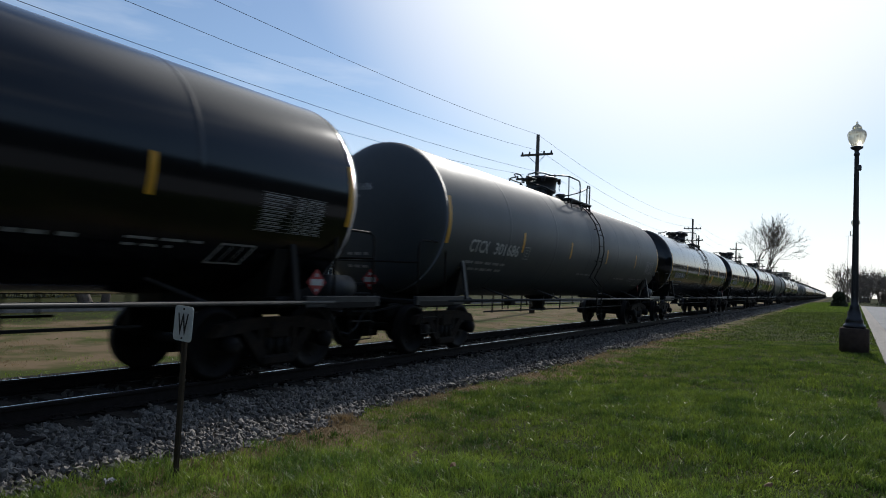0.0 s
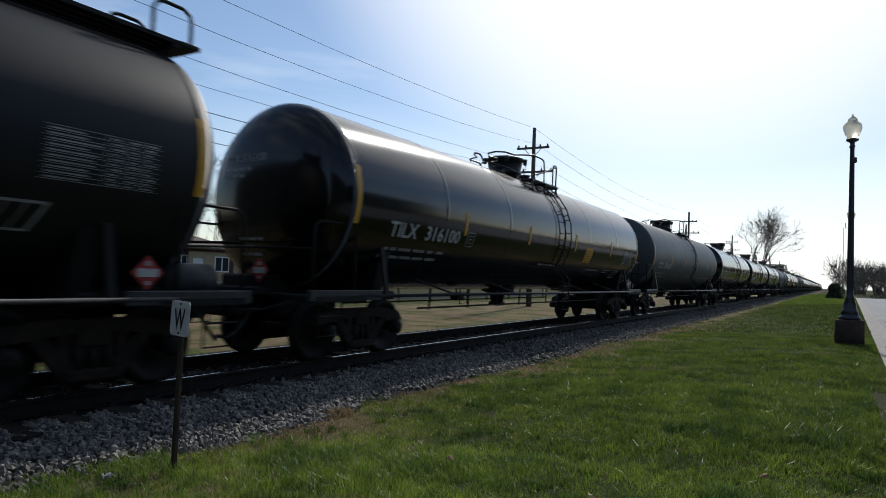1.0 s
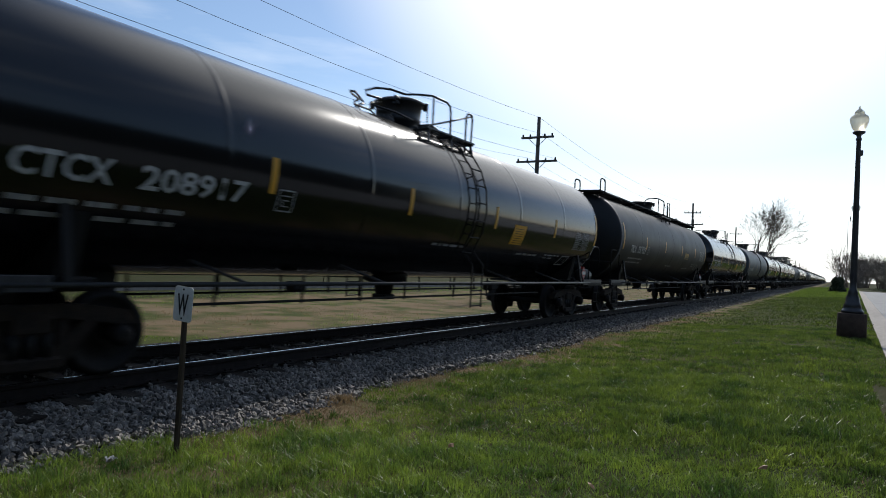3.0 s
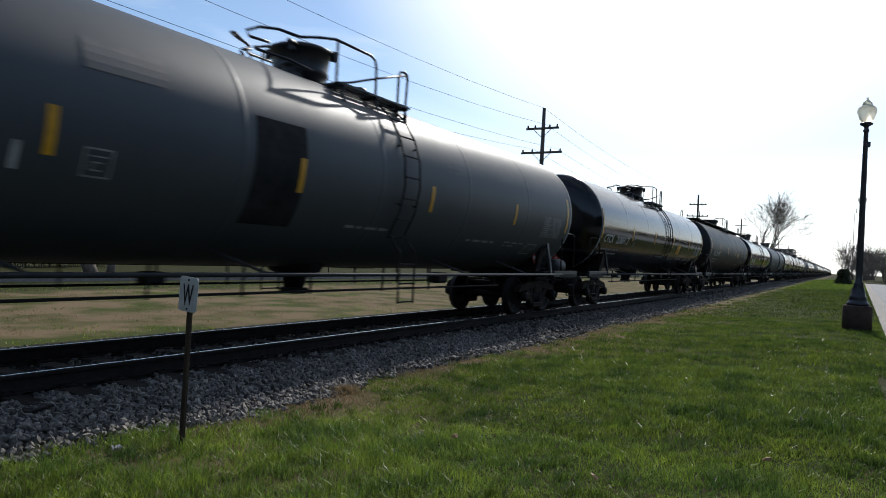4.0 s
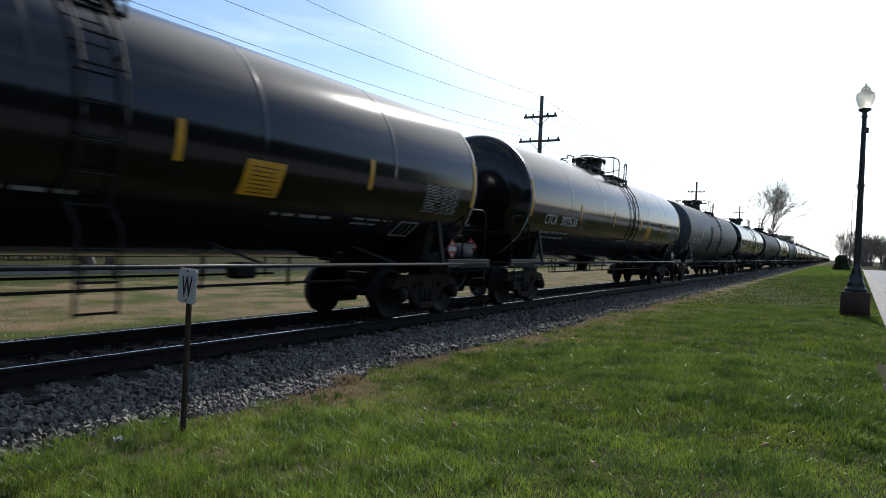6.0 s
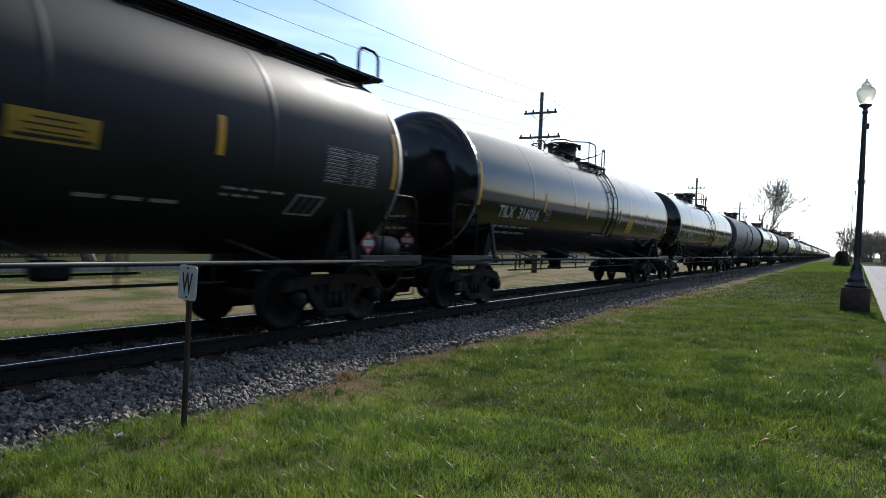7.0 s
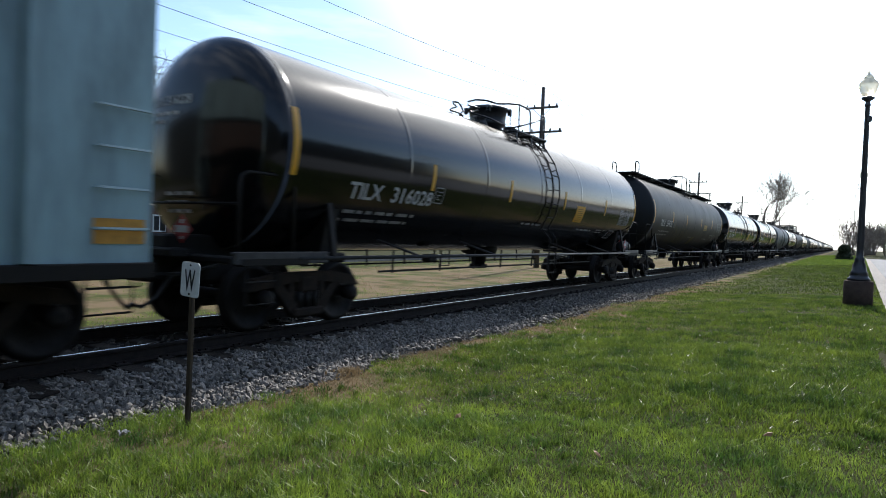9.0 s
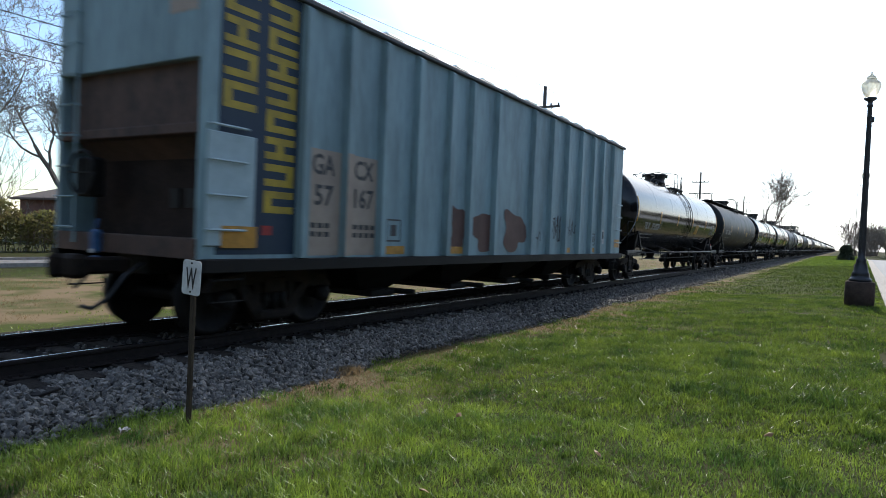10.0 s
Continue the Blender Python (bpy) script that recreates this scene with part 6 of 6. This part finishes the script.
# dead thatch in the lawn
n = 22000
y, x = 1.2 + 22 * GEN.random(n) ** 1.3, GEN.uniform(-5, 1.2, n)
m = (value_noise(x, y, 0.9, 71) * 0.6 + value_noise(x, y, 0.3, 72) * 0.4 > 0.56) & (x > edge_x(y)) & (x < kerb_x(y) - 0.02)
blades("thatch", x[m], y[m], GEN.uniform(0.012, 0.035, m.sum()), 0.0035, M["straw"], "scattered dead straw among the grass", 1.3)
# one pale tuft
n = 520
a, r = GEN.uniform(0, 2 * np.pi, n), np.abs(GEN.normal(0, 0.08, n))
blades("dry_tuft", -4.97 + r * np.cos(a), 6.15 + 1.6 * r * np.sin(a), GEN.uniform(0.05, 0.11, n), 0.004, M["straw"], "pale dry grass tuft at the stones' edge", 0.7)

M["dead_leaf"] = material("brown_dead_leaf", (0.24, 0.125, 0.05), 0.7, color2=(0.16, 0.085, 0.035))
M["litter"] = material("white_paper_litter", (0.45, 0.43, 0.42), 0.6)
for k, (x, y) in enumerate(((-2.75, 4.9), (-1.35, 4.35), (-2.0, 3.2), (-3.4, 8.0), (-0.4, 5.4))):
    bm = bmesh.new()
    pts = [(0, -0.035, 0.0), (0.02, -0.01, 0.012), (0.025, 0.015, 0.006), (0, 0.04, 0.02), (-0.022, 0.012, 0.014), (-0.02, -0.012, 0.004)]
    vs = [bm.verts.new(p) for p in pts]
    c = bm.verts.new((0, 0, 0.022))
    for q in range(6):
        bm.faces.new((vs[q], vs[(q + 1) % 6], c))
    lf = part("dead_leaf", bm, M["dead_leaf"], None, "curled brown dead leaf lying in the grass", category="leaf")
    lf.location, lf.rotation_euler = (x, y, float(zg(np.array([x]))[0]) + 0.06), (0.2, 0.3, k * 1.3)
bm = bmesh.new()
bmesh.ops.create_grid(bm, x_segments=5, y_segments=5, size=0.038)
for v in bm.verts:
    v.co.z = prng.uniform(0, 0.05)
lt = part("paper_litter", bm, M["litter"], None, "crumpled white paper scrap at the grass edge", category="litter")
lt.location = (-4.80, 3.15, -0.09)
# rusty plate lying on the stones
bm = bmesh.new()
box(bm, (0, 0, 0), (0.3, 0.22, 0.02), 0.004, rot=(8, -6, 0))
sc = part("scrap_plate", bm, M["rail"], None, "rusty scrap tie plate lying on the ballast", category="scrap")
sc.location = (-6.15, 3.2, float(bed_z(np.array([-6.15]))[0]) + 0.035)


# ---- what moves ----
def motions():
    for car, i in TRAIN:
        walk(car, [(t, pose(TRACK_X, car_y(i, t), RAIL_Z)) for t in (0.0, 2.5, 5.0, 7.5, 10.0)])
    walk(hopper, [(t, pose(TRACK_X, car_y(9, t) + 0.99, RAIL_Z)) for t in (0.0, 2.5, 5.0, 7.5, 10.0)])
    step = 1 / 30
    for car, i in TRAIN + [(hopper, 9)]:
        for ws in [o for o in car.children if o.name.split(".")[0] == "wheelset"]:
            at, phase = ws.location.copy(), (i * 37) % 90
            if i < -5:
                continue
            walk(ws, [(k * step, pose(at.x, at.y, at.z, phase - math.degrees(SPEED * k * step / WHEEL_R), 0, 0)) for k in range(301)])


motions()
